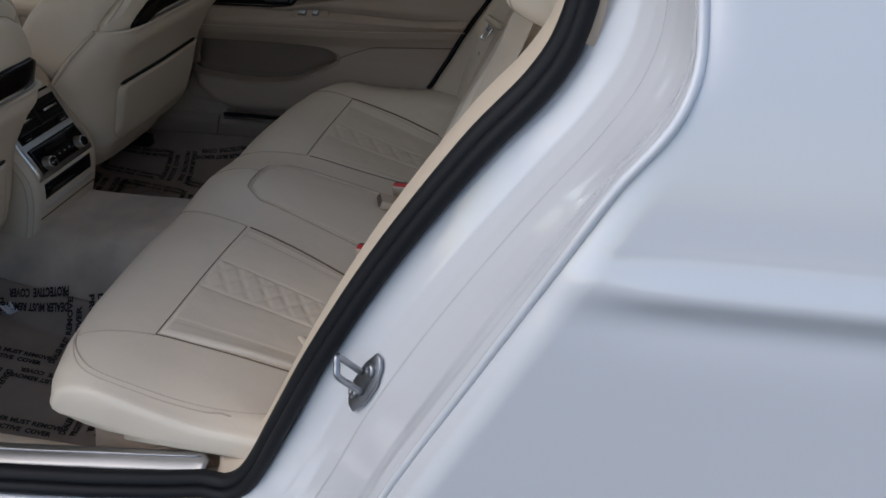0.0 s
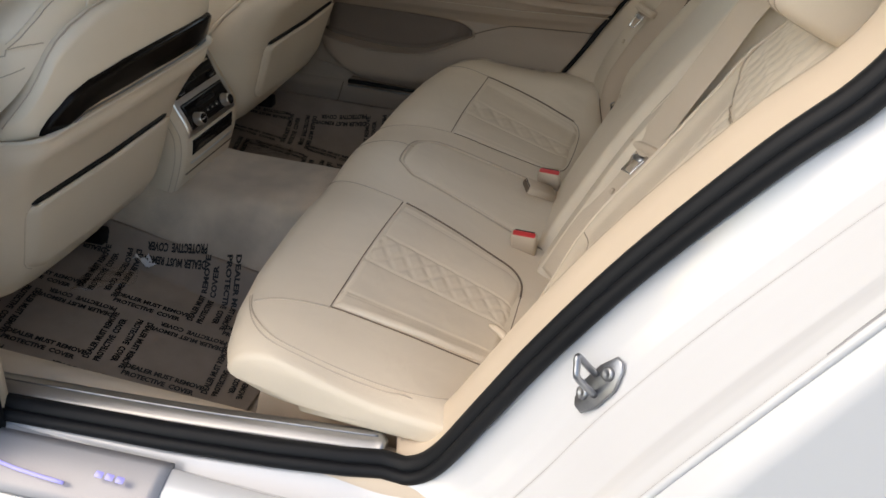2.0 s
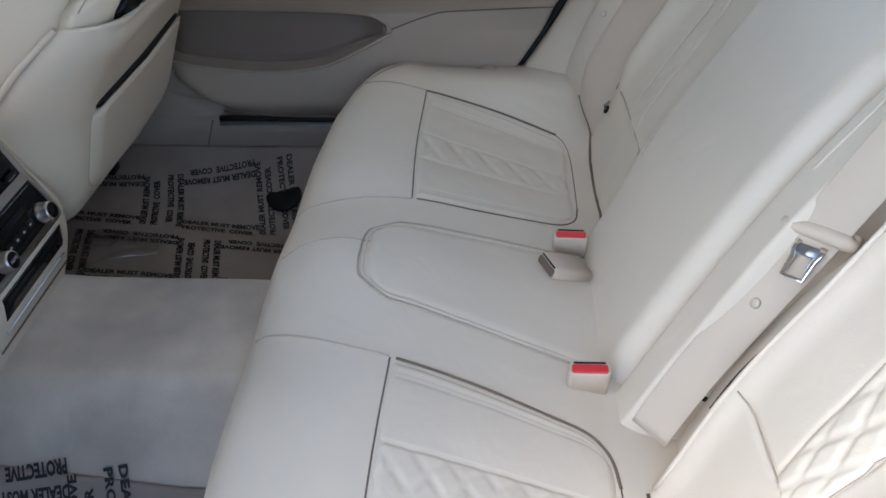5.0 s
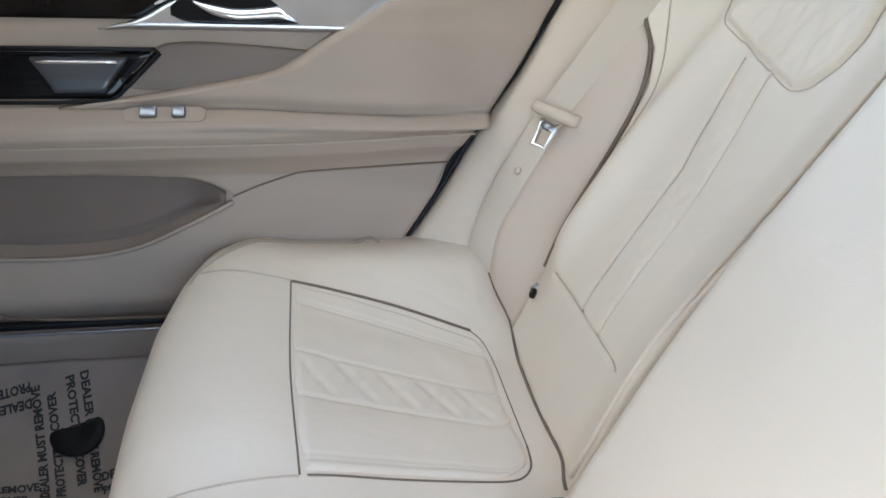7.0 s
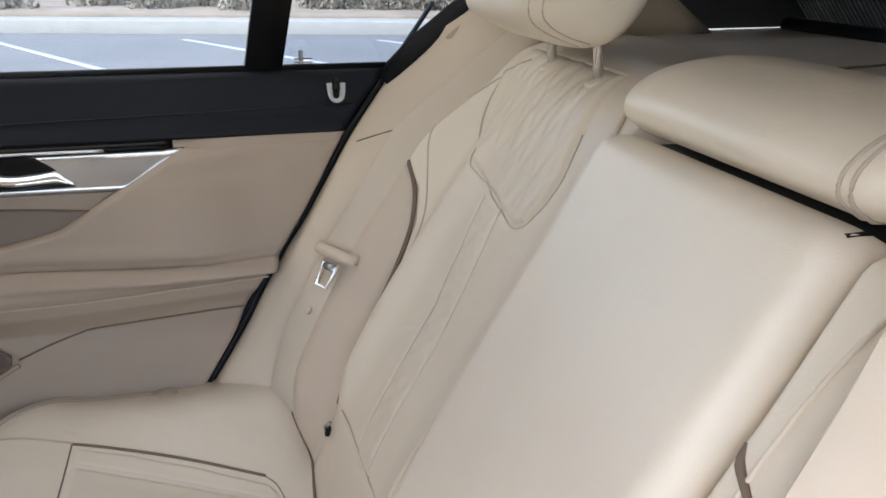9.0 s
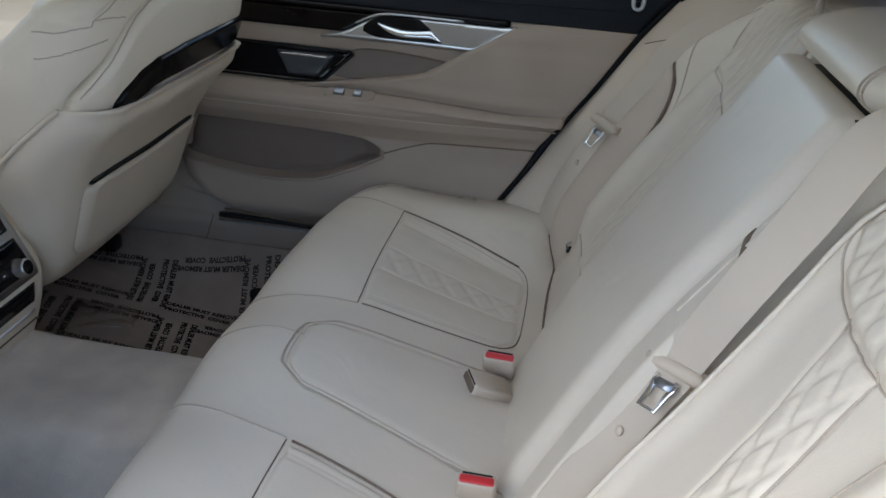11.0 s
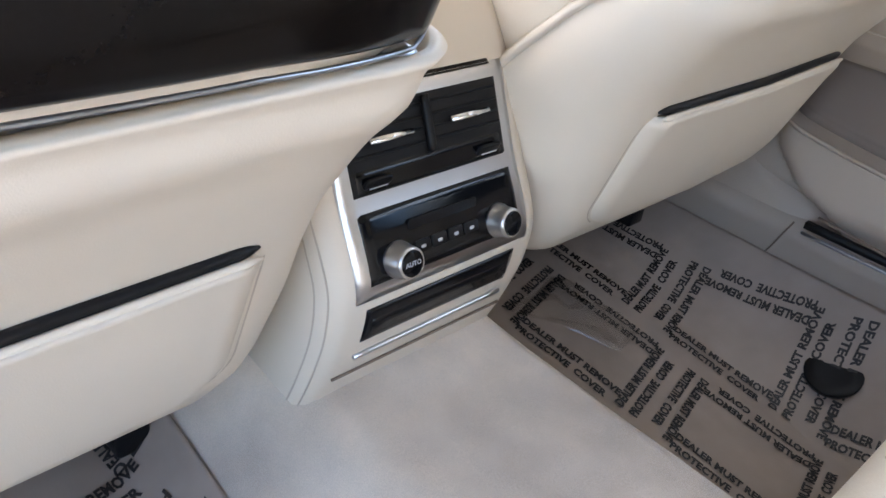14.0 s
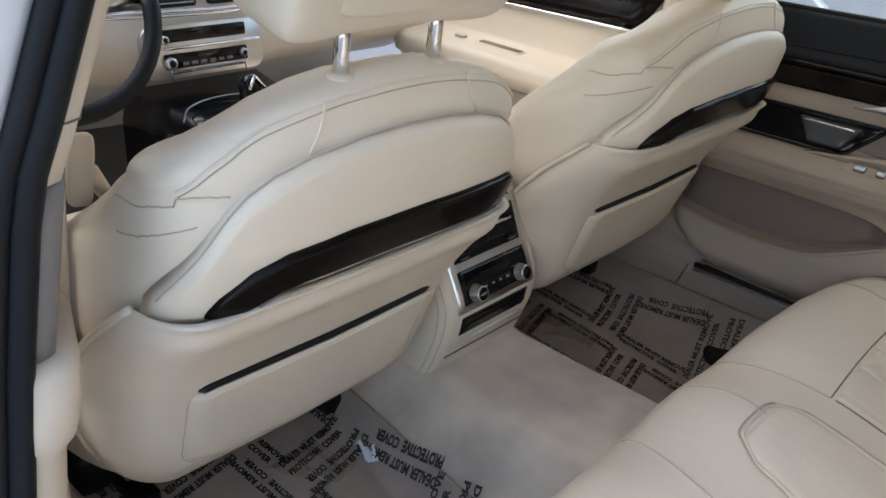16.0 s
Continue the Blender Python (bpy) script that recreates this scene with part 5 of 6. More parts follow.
SEAT_DEEP = [(0.50, 0.26), (0.70, 0.25), (0.85, 0.22), (0.95, 0.18), (1.02, 0.160), (1.05, 0.13), (1.057, 0.10), (1.061, 0.06)]


def seat_x(u, z):
    """The rear face of the seat's panels at u across and height z."""
    v = abs(u) / 0.238
    return interp(z, SEAT_X) - 0.030 * v ** 3.5 - 0.05 * max(0, v - 0.92) ** 1.5 / 0.03 ** 0.5


def shell_curve(z, k):
    """The lower shell: flat behind, its wings sweeping forward; k runs -1 to 1 across."""
    d = interp(z, [(0.50, 0.09), (0.58, 0.112), (0.66, 0.118), (0.72, 0.112), (0.78, 0.096), (0.82, 0.076), (0.840, 0.062)])
    w = interp(z, [(0.50, 0.232), (0.56, 0.258), (0.62, 0.274), (0.70, 0.280), (0.76, 0.276), (0.80, 0.270), (0.840, 0.258)])
    f = interp(z, [(0.50, 0.17), (0.60, 0.190), (0.72, 0.196), (0.80, 0.206), (0.835, 0.212)])
    e = abs(k)
    x = interp(z, SEAT_X) - 0.006 * e
    if e < 0.6:
        return x, f * k / 0.6
    q = (e - 0.6) / 0.4 * math.pi / 2
    return x - d * (1 - math.cos(q)), math.copysign(f + (w - f) * math.sin(q) ** 0.9, k)


def front_seat(label):
    """A front seat seen from behind, centred on y = 0."""
    root = thing("car_seat", label, "car seat", "front seats")
    rings = []
    for z in np.concatenate([np.linspace(0.50, 0.94, 24), np.linspace(0.950, 1.061, 26)]):
        half, xb, deep = interp(z, SEAT_HALF), interp(z, SEAT_X), interp(z, SEAT_DEEP)
        ring = []
        for a in np.linspace(0, 2 * math.pi, 64, endpoint=False):
            c, s = math.cos(a), math.sin(a)
            u, v = math.copysign(abs(c) ** (2 / 2.9), c), math.copysign(abs(s) ** (2 / 3.4), s)
            bol = 0.075 * abs(v) ** 3 * (1 if u < 0 else 0) * (1 - step(0.85, 1.03, z))
            tuck = 0.004 * math.exp(-((z - 0.955) / 0.008) ** 2) * step(0.72, 0.90, abs(v))
            soft = 0.004 * noise.noise((v * 3.0, z * 9, u * 2.0))
            wide = 1 + 0.11 * step(0.30, -0.45, u) * (1 - step(0.82, 0.92, z))
            wide -= 0.13 * step(0.2, -0.9, u) * step(0.86, 0.93, z)
            ring.append((xb - 0.010 - deep / 2 + (deep / 2 - tuck) * u - bol + soft, (half * wide - tuck) * v + soft * 0.5, z - 0.15 * (1 - u) * deep * step(0.96, 1.04, z)))
        rings.append(ring)
    back = part("backrest", loft(rings), LEATHER, root)

    def rear_x(y, z):
        """The rear face of the leather body."""
        half, xb, deep = interp(z, SEAT_HALF), interp(z, SEAT_X), interp(z, SEAT_DEEP)
        v = min(0.999, abs(y) / half)
        return xb - 0.010 - deep / 2 + deep / 2 * (1 - v ** 3.4) ** (1 / 2.9)

    def patch(name, mat, lo, hi, ua, ub, proud, edge, lab="", nv=70, nz=26, depth=0.02, inner=0.004):
        pts = []
        for k in np.linspace(0, 1, nz):
            row = []
            for u in np.linspace(ua, ub, nv):
                z0, z1 = lo(u), hi(u)
                z = z0 + (z1 - z0) * k
                e = min(k * (z1 - z0), (1 - k) * (z1 - z0), u - ua, ub - u)
                row.append((seat_x(u, z) + proud * min(1.0, max(0.0, e) / edge) ** 0.5 - inner, u, z))
            pts.append(row)
        return part(name, sheet(pts, (-depth, 0, 0)), mat, root, lab)

    top_seam = lambda u: interp(abs(u), [(0, 0.999), (0.06, 0.997), (0.12, 0.989), (0.16, 0.977), (0.186, 0.962), (0.200, 0.947), (0.212, 0.927), (0.224, 0.905), (0.237, 0.878), (0.246, 0.858), (0.250, 0.846)])
    w_top = lambda u: interp(u, [(-0.220, 0.836), (-0.207, 0.858), (-0.180, 0.884), (-0.145, 0.897), (-0.07, 0.904), (0.05, 0.905), (0.14, 0.902), (0.205, 0.896), (0.222, 0.888), (0.230, 0.876), (0.235, 0.858)])
    w_low = lambda u: interp(u, [(-0.220, 0.830), (-0.202, 0.822), (-0.178, 0.828), (-0.150, 0.842), (-0.12, 0.847), (0.0, 0.848), (0.12, 0.845), (0.203, 0.838), (0.222, 0.836), (0.230, 0.842), (0.235, 0.852)])
    patch("upper_panel", LEATHER, lambda u: min(w_low(u) - 0.012, top_seam(u) - 0.022), top_seam, -0.250, 0.250, 0.011, 0.014, "", 140, 44)
    patch("wood_trim", WOOD, w_low, w_top, -0.220, 0.235, 0.020, 0.006, "dark glossy wood trim strip", 110, 16, 0.014)
    part("trim_line", tube([(seat_x(u, w_low(u)) + 0.014, u, w_low(u) - 0.0005) for u in np.linspace(-0.218, 0.234, 60)], 0.0013, 6), STEEL, root, "fine grey metal line")
    part("trim_hinge", pillow((0.016, 0.020, 0.010), (seat_x(0.215, 0.832) + 0.010, 0.213, 0.832), (0, 0, 0), (3, 3, 3), 10), STEEL, root, "small grey hinge cap")
    part("panel_seam", tube([(seat_x(u, top_seam(u)) - 0.003, u, top_seam(u) + 0.001) for u in np.linspace(-0.249, 0.249, 130)], 0.0011, 6), STITCH, root)
    # lower shell with its wings, tucked in under the seat
    rows = []
    for z in np.concatenate([np.linspace(0.500, 0.56, 9), np.linspace(0.575, 0.80, 24), np.linspace(0.808, 0.834, 6)]):
        lip = 0.006 * (1 - ((z - 0.834) / 0.012) ** 2) if z > 0.822 else 0.0
        row = []
        for k in np.linspace(-1, 1, 101):
            x, u = shell_curve(z, k)
            row.append((x + 0.004 + lip + 0.010 * math.exp(-((z - 0.800) / 0.022) ** 2) * (1 - step(0.55, 0.9, abs(k))), u, z))
        rows.append(row)
    shell = part("lower_shell", sheet(rows, (-0.012, 0, 0)), SHELL, root)
    for s in (-1, 1):
        part("shell_edge", tube([(*shell_curve(z, s), z) for z in np.linspace(0.51, 0.832, 30)], 0.0045, 8), SHELL, shell)
    # map pocket: a panel standing proud, open at its top
    rows = []
    for j, q in enumerate(np.linspace(0, 1, 26)):
        z = 0.532 + 0.152 * q
        half = 0.196 - 0.006 * (1 - q) - 0.052 * max(0.0, 1 - q / 0.30) ** 2.2 - 0.008 * max(0.0, (q - 0.93) / 0.07) ** 2
        row = []
        for k in np.linspace(-1, 1, 61):
            e = min((1 - abs(k)) * half * 0.6, q * 0.152)
            up = 0.011 + 0.007 * q
            row.append((interp(z, SEAT_X) - 0.006 * abs(k) + 0.002 + up * min(1.0, e / 0.012) ** 0.6, half * k, z))
        rows.append(row)
    pocket = part("pocket", sheet(rows, (-0.007, 0, 0)), SHELL, root, "map pocket panel with a dark gap along its top")
    # darker thin tube paints the shadow gap round the pocket, no stitching
    rim = [(x + 0.003, y, z) for x, y, z in [r[0] for r in rows[24::-2]] + rows[0][2:60:4] + [r[-1] for r in rows[0:25:2]]]
    part("pocket_edge_shade", tube(rim, 0.0015, 6, smooth=3), STITCH, pocket)
    part("pocket_rim", tube([(interp(0.684, SEAT_X) - 0.006 * abs(k) + 0.0155, 0.186 * k, 0.6845) for k in np.linspace(-1, 1, 40)], [0.0010] + [0.0030] * 38 + [0.0010], 6), SHELL, pocket)
    # black tube drawn as the shadow in the pocket's open top
    part("pocket_gap_shade", tube([(interp(0.690, SEAT_X) - 0.006 * abs(k) + 0.0080, 0.187 * k, 0.6895) for k in np.linspace(-1, 1, 48)], [0.0010, 0.0034] + [0.0044] * 44 + [0.0034, 0.0010], 8), BLACK, root)
    # leather seams of the top
    cap_seam = lambda y: interp(abs(y), [(0.0, 1.043), (0.10, 1.038), (0.15, 1.026), (0.19, 1.006), (0.215, 0.988), (0.232, 0.972), (0.242, 0.962)])
    for dz in (0.0, 0.0065):
        ys = smooth_line([(y, cap_seam(y) - dz) for y in (-0.236, -0.224, -0.20, -0.158, -0.06, 0.06, 0.158, 0.20, 0.224, 0.236)], 8)
        part("cap_seam", tube(snap(back, [(rear_x(y, z) + 0.002, y, z) for y, z in ys], 0.0004), 0.0013 if dz == 0 else 0.0008, 6), LEATHER if dz == 0 else STITCH, root)
    for s in (-1, 1):
        part("cap_cross_seam", tube(snap(back, [(rear_x(y, z) + 0.002, y, z) for y, z in smooth_line([(s * 0.100, 1.038), (s * 0.106, 1.014), (s * 0.120, 0.988)], 6)], 0.0003), 0.0016, 6), LEATHER, root)
        for pts in ([(-0.365, 0.200, 0.960), (-0.382, 0.232, 0.958), (-0.410, 0.252, 0.953), (-0.45, 0.262, 0.946), (-0.49, 0.262, 0.940)], [(-0.375, 0.232, 0.930), (-0.405, 0.252, 0.922), (-0.445, 0.265, 0.912), (-0.49, 0.265, 0.902)]):
            part("side_seam", tube(snap(back, [(x, s * y, z) for x, y, z in smooth_line(pts, 8)], 0.0002), 0.0009, 6), STITCH, root)
    # headrest
    head = part("headrest", pillow((0.110, 0.315, 0.185), (-0.390, 0.000, 1.188), (0, 14, 0), (5.0, 8.0, 9.0), 40, head_shape), LEATHER, root)
    part("headrest_back", pillow((0.022, 0.215, 0.150), (-0.340, 0.0, 1.184), (0, 14, 0), (6, 8, 6), 16), LEATHER, head, "raised rear panel of the headrest")
    for y in (-0.065, 0.063):
        part("post", tube([(-0.381, y, 1.035), (-0.375, y, 1.13)], 0.0080, 12), CHROME, root, "chrome headrest post")
        part("collar", turned([(-0.006, 0.0145), (0.001, 0.0145), (0.003, 0.0130), (0.004, 0.010), (0.004, 0.003)], (-0.380, y, 1.0515), (0.10, 0, 1)), SHELL, root)
    # seat cushion and rails
    part("cushion", pillow((0.56, 0.52, 0.17), (-0.86, 0.0, 0.545), (0, 8, 0), (3.0, 4.0, 4.0), 24), LEATHER, root)
    part("side_cover", box((-1.0, -0.245, 0.38), (-0.72, 0.245, 0.46), 0.02), BLACK, root)
    for s in (-1, 1):
        part("seat_rail", box((-1.05, s * 0.17 - 0.017, foot_z(-0.7) + 0.012), (-0.655, s * 0.17 + 0.017, foot_z(-0.7) + 0.044), 0.004), BLACK, root, "black seat rail")
        part("rail_leg", box((-0.76, s * 0.17 - 0.012, foot_z(-0.7) + 0.040), (-0.70, s * 0.17 + 0.012, 0.40), 0.004), STEEL, root)
    return root


driver_seat = front_seat("cream leather driver seat with dark wood strip and map pocket behind")
driver_seat.matrix_basis = Matrix.Translation((0, -0.382, 0))
passenger = copy_thing(driver_seat, Matrix.Translation((0.022, 0.380, 0.018)))
tagged(passenger, "cream leather front passenger seat leaning back, wood strip behind")

# ---- centre console, rear end ----
CON_X = [(0.44, -0.545), (0.47, -0.528), (0.52, -0.509), (0.56, -0.498), (0.60, -0.496), (0.63, -0.508), (0.66, -0.525), (0.70, -0.543), (0.74, -0.562), (0.78, -0.592), (0.80, -0.625)]
con_line = smooth_line([(x, z) for z, x in CON_X], 4)


def con_x(z):
    return float(np.interp(z, con_line[:, 1], con_line[:, 0]))


console = thing("rear_console", "beige centre console end with vents and climate controls", "centre console")
rings = []
for y, cut in ((-0.118, 0.014), (-0.112, 0.004), (-0.100, 0.0), (0.100, 0.0), (0.112, 0.004), (0.118, 0.014)):
    ring = [(x - cut, y, z - 0.3 * cut) for x, z in con_line] + [(-0.80, y, 0.80), (-0.80, y, 0.42)]
    rings.append(ring)
part("body", loft(rings), SHELL, console)
for s in (-1, 1):
    part("side_seam", tube([(x - 0.0085, s * 0.1155, z - 0.002) for x, z in con_line[2:-4]], 0.0009, 6), STITCH, console)
    part("side_seam", tube([(x - 0.022, s * 0.1184, z - 0.005) for x, z in con_line[2:-4]], 0.0009, 6), STITCH, console)


def con_patch(name, mat, z0, z1, y0, y1, proud, parent=None, label="", r=0.004, depth=0.008):
    pts = []
    for i, z in enumerate(np.linspace(z0, z1, 16)):
        row = []
        for j, y in enumerate(np.linspace(y0, y1, 26)):
            e = min(z - z0, z1 - z, y - y0, y1 - y)
            row.append((con_x(z) + proud * min(1, max(0, e) / r + 0.2) ** 0.5, y, z))
        pts.append(row)
    return part(name, sheet(pts, (-depth, 0, 0)), mat, parent or console, label)


con_patch("frame", SATIN, 0.590, 0.735, -0.0960, 0.0960, 0.0042, None, "satin silver frame round vents and controls", 0.003)
vent = con_patch("vent_housing", BLACK, 0.6615, 0.7275, -0.0870, 0.0870, 0.0052, None, "black air vents")
for zc in (0.691, 0.700, 0.709, 0.718):
    for a, b in ((-0.080, -0.004), (0.004, 0.080)):
        part("slat", box((con_x(zc) + 0.002, a, zc - 0.0011), (con_x(zc) + 0.0068, b, zc + 0.0011), 0.0006, 1), RUBBER, vent)
part("vent_divider", tube([(con_x(z) + 0.007, 0.0, z) for z in np.linspace(0.684, 0.724, 8)], 0.004, 8), BLACK, vent)
for yc, zc in ((-0.042, 0.703), (0.042, 0.704)):
    part("vent_slider", tube([(con_x(zc) + 0.011, yc - 0.021, zc), (con_x(zc) + 0.013, yc, zc + 0.001), (con_x(zc) + 0.011, yc + 0.021, zc)], 0.0035, 8, 0.8), CHROME, vent, "bright vent slider")
strip = con_patch("switch_strip", GLOSS, 0.6645, 0.684, -0.082, 0.082, 0.0065, vent)
for yc in (-0.060, 0.060):
    part("vent_switch", plate(rounded(0.026, 0.013, 0.003), (con_x(0.673) + 0.0062, yc, 0.673), (0, 1, 0), (0.42, 0, 0.9), 0.003, 0.001), BLACK, strip)
    for k in range(3):
        part("marking", plate(rounded(0.018, 0.0012, 0.0004, 2), (con_x(0.673) + 0.0096 - 0.0012 * k, yc, 0.6705 + 0.003 * k), (0, 1, 0), (0.42, 0, 0.9), 0.0004, 0), GREY, strip)
panel = con_patch("control_panel", GLOSS, 0.6020, 0.6550, -0.0870, 0.0870, 0.006, None, "black glossy climate control panel")
for k, yc in enumerate((-0.030, -0.012, 0.006, 0.024)):
    zc = 0.621
    part("climate_button", plate(rounded(0.016, 0.010, 0.002), (con_x(zc) + 0.0058, yc, zc), (0, 1, 0), (-0.35, 0, 1), 0.0016, 0.0006), BLACK, panel)
    part("button_marking", plate(rounded(0.005, 0.0028, 0.001, 2), (con_x(zc) + 0.0076, yc, zc), (0, 1, 0), (-0.35, 0, 1), 0.0003, 0), GREY, panel)
part("display_bar", plate(rounded(0.075, 0.014, 0.003), (con_x(0.636) + 0.0055, -0.003, 0.636), (0, 1, 0), (-0.1, 0, 1), 0.0012, 0.0005), BLACK, panel)
for yc, word in ((-0.056, "AUTO"), (0.057, "")):
    zc = 0.617
    ax = (0.955, 0, 0.30)
    base = (con_x(zc) + 0.004, yc, zc)
    k = part("dial", turned([(0, 0.0150), (0.003, 0.0150), (0.005, 0.0136), (0.015, 0.0132), (0.0175, 0.0128), (0.0190, 0.0115), (0.0185, 0.0108)], base, ax, 36), SATIN, panel, "knurled silver dial")
    face = Vector(base) + Vector(ax).normalized() * 0.0183
    part("dial_face", turned([(-0.002, 0.0110), (0.0006, 0.0108), (0.0012, 0.0098)], tuple(face), ax, 28), GLOSS, k)
    if word:
        cu = bpy.data.curves.new("dial_text", "FONT")
        cu.body, cu.size, cu.align_x, cu.align_y, cu.extrude = word, 0.0056, "CENTER", "CENTER", 0.0001
        t_ob = new("dial_text_curve", cu)
        bpy.context.view_layer.update()
        me = bpy.data.meshes.new_from_object(t_ob.evaluated_get(bpy.context.evaluated_depsgraph_get()))
        bpy.data.objects.remove(t_ob)
        me.materials.append(GREY)
        tx = new("dial_text", me)
        tx.parent = k
        n = Vector(ax).normalized()
        right = Vector((0, 1, 0))
        rot = Matrix((right, n.cross(right), n)).transposed().to_4x4()
        tx.matrix_basis = Matrix.Translation(face + n * 0.0015) @ rot
tray = con_patch("tray_mouth", GLOSS, 0.545, 0.580, -0.084, 0.084, 0.003, None, "dark slot of the lower tray")
part("tray_lip", tube([(con_x(0.527) + 0.002, y, 0.527) for y in np.linspace(-0.086, 0.086, 12)], 0.0024, 8), SATIN, console)
part("tray_grille", sheet([[(con_x(0.562) + 0.004, y, z) for y in np.linspace(-0.078, 0.078, 12)] for z in (0.556, 0.572)], (-0.004, 0, 0)), GLOSS, tray)
part("foot_line", tube([(con_x(0.503) + 0.0015, y, 0.503) for y in np.linspace(-0.10, 0.10, 10)], 0.0014, 6), SEAM, console)
part("lid_band", sheet([[(x, y, z) for y in np.linspace(-0.088, 0.082, 12)] for x, z in ((-0.556, 0.734), (-0.566, 0.741), (-0.580, 0.746), (-0.594, 0.748))], (-0.01, 0, -0.01)), WOOD, console, "dark wood lid edge")
# chrome bar laid on as the highlight of the glossy lid edge
part("lid_glint", tube([(-0.576, -0.045, 0.7462), (-0.576, 0.02, 0.7462)], 0.0022, 6, 0.5), CHROME, console)
arm = part("armrest", pillow((0.42, 0.172, 0.075), (-0.800, -0.006, 0.785), (0, 0, 0), (7, 6, 4.5), 24), LEATHER, console, "cream armrest pad with triple stitching")
for k in range(3):
    part("stitch_line", tube(snap(arm, [(-0.602 - 0.013 * k, y, 0.84) for y in np.linspace(-0.078, 0.066, 14)], 0.0004), 0.0010, 5), STITCH, arm)

# ---- front of the cabin ----
dash = thing("dashboard", "beige and black dashboard with silver edged climate panel", "dashboard")
DX = -1.385
rings = []
for y in np.linspace(-0.75, 0.75, 24):
    bulge = 0.06 * math.exp(-(y / 0.22) ** 2)
    rings.append([(x + bulge, y, z) for x, z in ((DX - 0.34, 0.66), (DX - 0.18, 0.70), (DX - 0.06, 0.755), (DX - 0.005, 0.778), (DX + 0.012, 0.805), (DX - 0.01, 0.86), (DX - 0.03, 0.93), (DX - 0.06, 1.02), (DX - 0.16, 1.05), (DX - 0.42, 1.06), (DX - 0.42, 0.55))])
part("body", loft(rings), SHELL, dash)
def dash_plate(name, mat, y, z, w, h, x, depth=0.012, r=0.006, label="", parent=None):
    return part(name, plate(rounded(w, h, r), (x, y, z), (0, 1, 0), (-0.12, 0, 1), depth, 0.002), mat, parent or dash, label)
stack = dash_plate("fascia", SATIN, -0.022, 0.838, 0.285, 0.108, DX + 0.075, 0.012, 0.028, "silver framed centre stack")
dash_plate("radio_panel", GLOSS, -0.022, 0.872, 0.195, 0.026, DX + 0.083, 0.006, 0.004, "", stack)
dash_plate("climate_panel", GLOSS, -0.022, 0.822, 0.195, 0.030, DX + 0.089, 0.006, 0.004, "", stack)
dash_plate("chrome_bar", CHROME, -0.005, 0.848, 0.225, 0.006, DX + 0.087, 0.008, 0.003, "", stack)
dash_plate("chrome_bar", CHROME, -0.022, 0.800, 0.175, 0.005, DX + 0.092, 0.008, 0.003, "", stack)
for k in range(6):
    dash_plate("key", GREYTRIM, -0.075 + 0.021 * k, 0.816, 0.014, 0.007, DX + 0.0945, 0.003, 0.002, "", stack)
for y, z, r in ((-0.110, 0.820, 0.0135), (0.062, 0.823, 0.010), (-0.122, 0.868, 0.0095)):
    dial = part("dial", turned([(0, r), (0.014, r * 0.9), (0.016, r * 0.72)], (DX + 0.090, y, z), (1, 0, 0.1), 24), SATIN, stack)
    dash_plate("dial_face", BLACK, y, z + 0.002, r * 1.2, r * 1.2, DX + 0.1055, 0.0015, r * 0.59, "", dial)
for y in (-0.085, 0.075):
    dash_plate("air_vent", BLACK, y, 0.945, 0.13, 0.050, DX + 0.045, 0.012, 0.006, "dark air vent")
    for k in range(3):
        dash_plate("vent_slat", SATIN, y, 0.930 + 0.014 * k, 0.12, 0.003, DX + 0.056, 0.004, 0.001)
part("hazard_button", plate(rounded(0.014, 0.012, 0.002), (DX + 0.058, -0.005, 0.948), (0, 1, 0), (-0.12, 0, 1), 0.004, 0.001), RED, dash)
for z in (0.912, 0.920):
    part("trim_bar", tube([(DX + 0.07 * math.exp(-(y / 0.25) ** 2) + 0.025, y, z) for y in np.linspace(-0.35, 0.70, 20)], 0.0035, 8), CHROME, dash)
# dark colour paints the unlit footwell into the carpet
tagged(part("firewall", sheet([[(-1.80, y, z) for y in np.linspace(-0.78, 0.78, 8)] for z in np.linspace(0.15, 1.02, 8)], (-0.02, 0, 0)), material("shaded_footwell_carpet", (0.10, 0.085, 0.07), 0.95, grain=0.9, grain_scale=1400)), "carpeted footwell wall under the dashboard, its shade painted in", "wall", kind="structure")
tun = thing("front_console", "black glossy front console with gear lever", "centre console")
part("top", loft([[(x, y, z) for y, z in ((-0.11 - 0.022 * k, 0.46), (-0.11 - 0.022 * k, 0.69), (-0.095 - 0.022 * k, 0.716 + 0.012 * k), (0.095 + 0.022 * k, 0.716 + 0.012 * k), (0.11 + 0.022 * k, 0.69), (0.11 + 0.022 * k, 0.46))] for k, x in enumerate((-0.98, -1.10, -1.24, -1.385))]), GLOSS, tun)
part("edge", tube(smooth_line([(-1.16, -0.165, 0.742), (-1.21, -0.12, 0.752), (-1.23, -0.04, 0.756), (-1.21, 0.04, 0.756), (-1.16, 0.10, 0.75)], 5), 0.0018, 8), STEEL, tun)
part("gear_lever", pillow((0.045, 0.04, 0.075), (-1.13, -0.03, 0.785), (0, -15, 0), (3, 3, 3), 12), GLOSS, tun, "gear lever with bright cap")
part("lever_cap", tube([(-1.108, -0.048, 0.800), (-1.118, -0.03, 0.823), (-1.108, -0.012, 0.800)], 0.004, 8), CHROME, tun)
wheel = thing("steering_wheel", "dark leather steering wheel with silver spokes", "steering wheel")
c, ax = Vector((-1.17, -0.395, 0.98)), Vector((0.90, 0, 0.44)).normalized()
sdv = Vector((0, 1, 0))
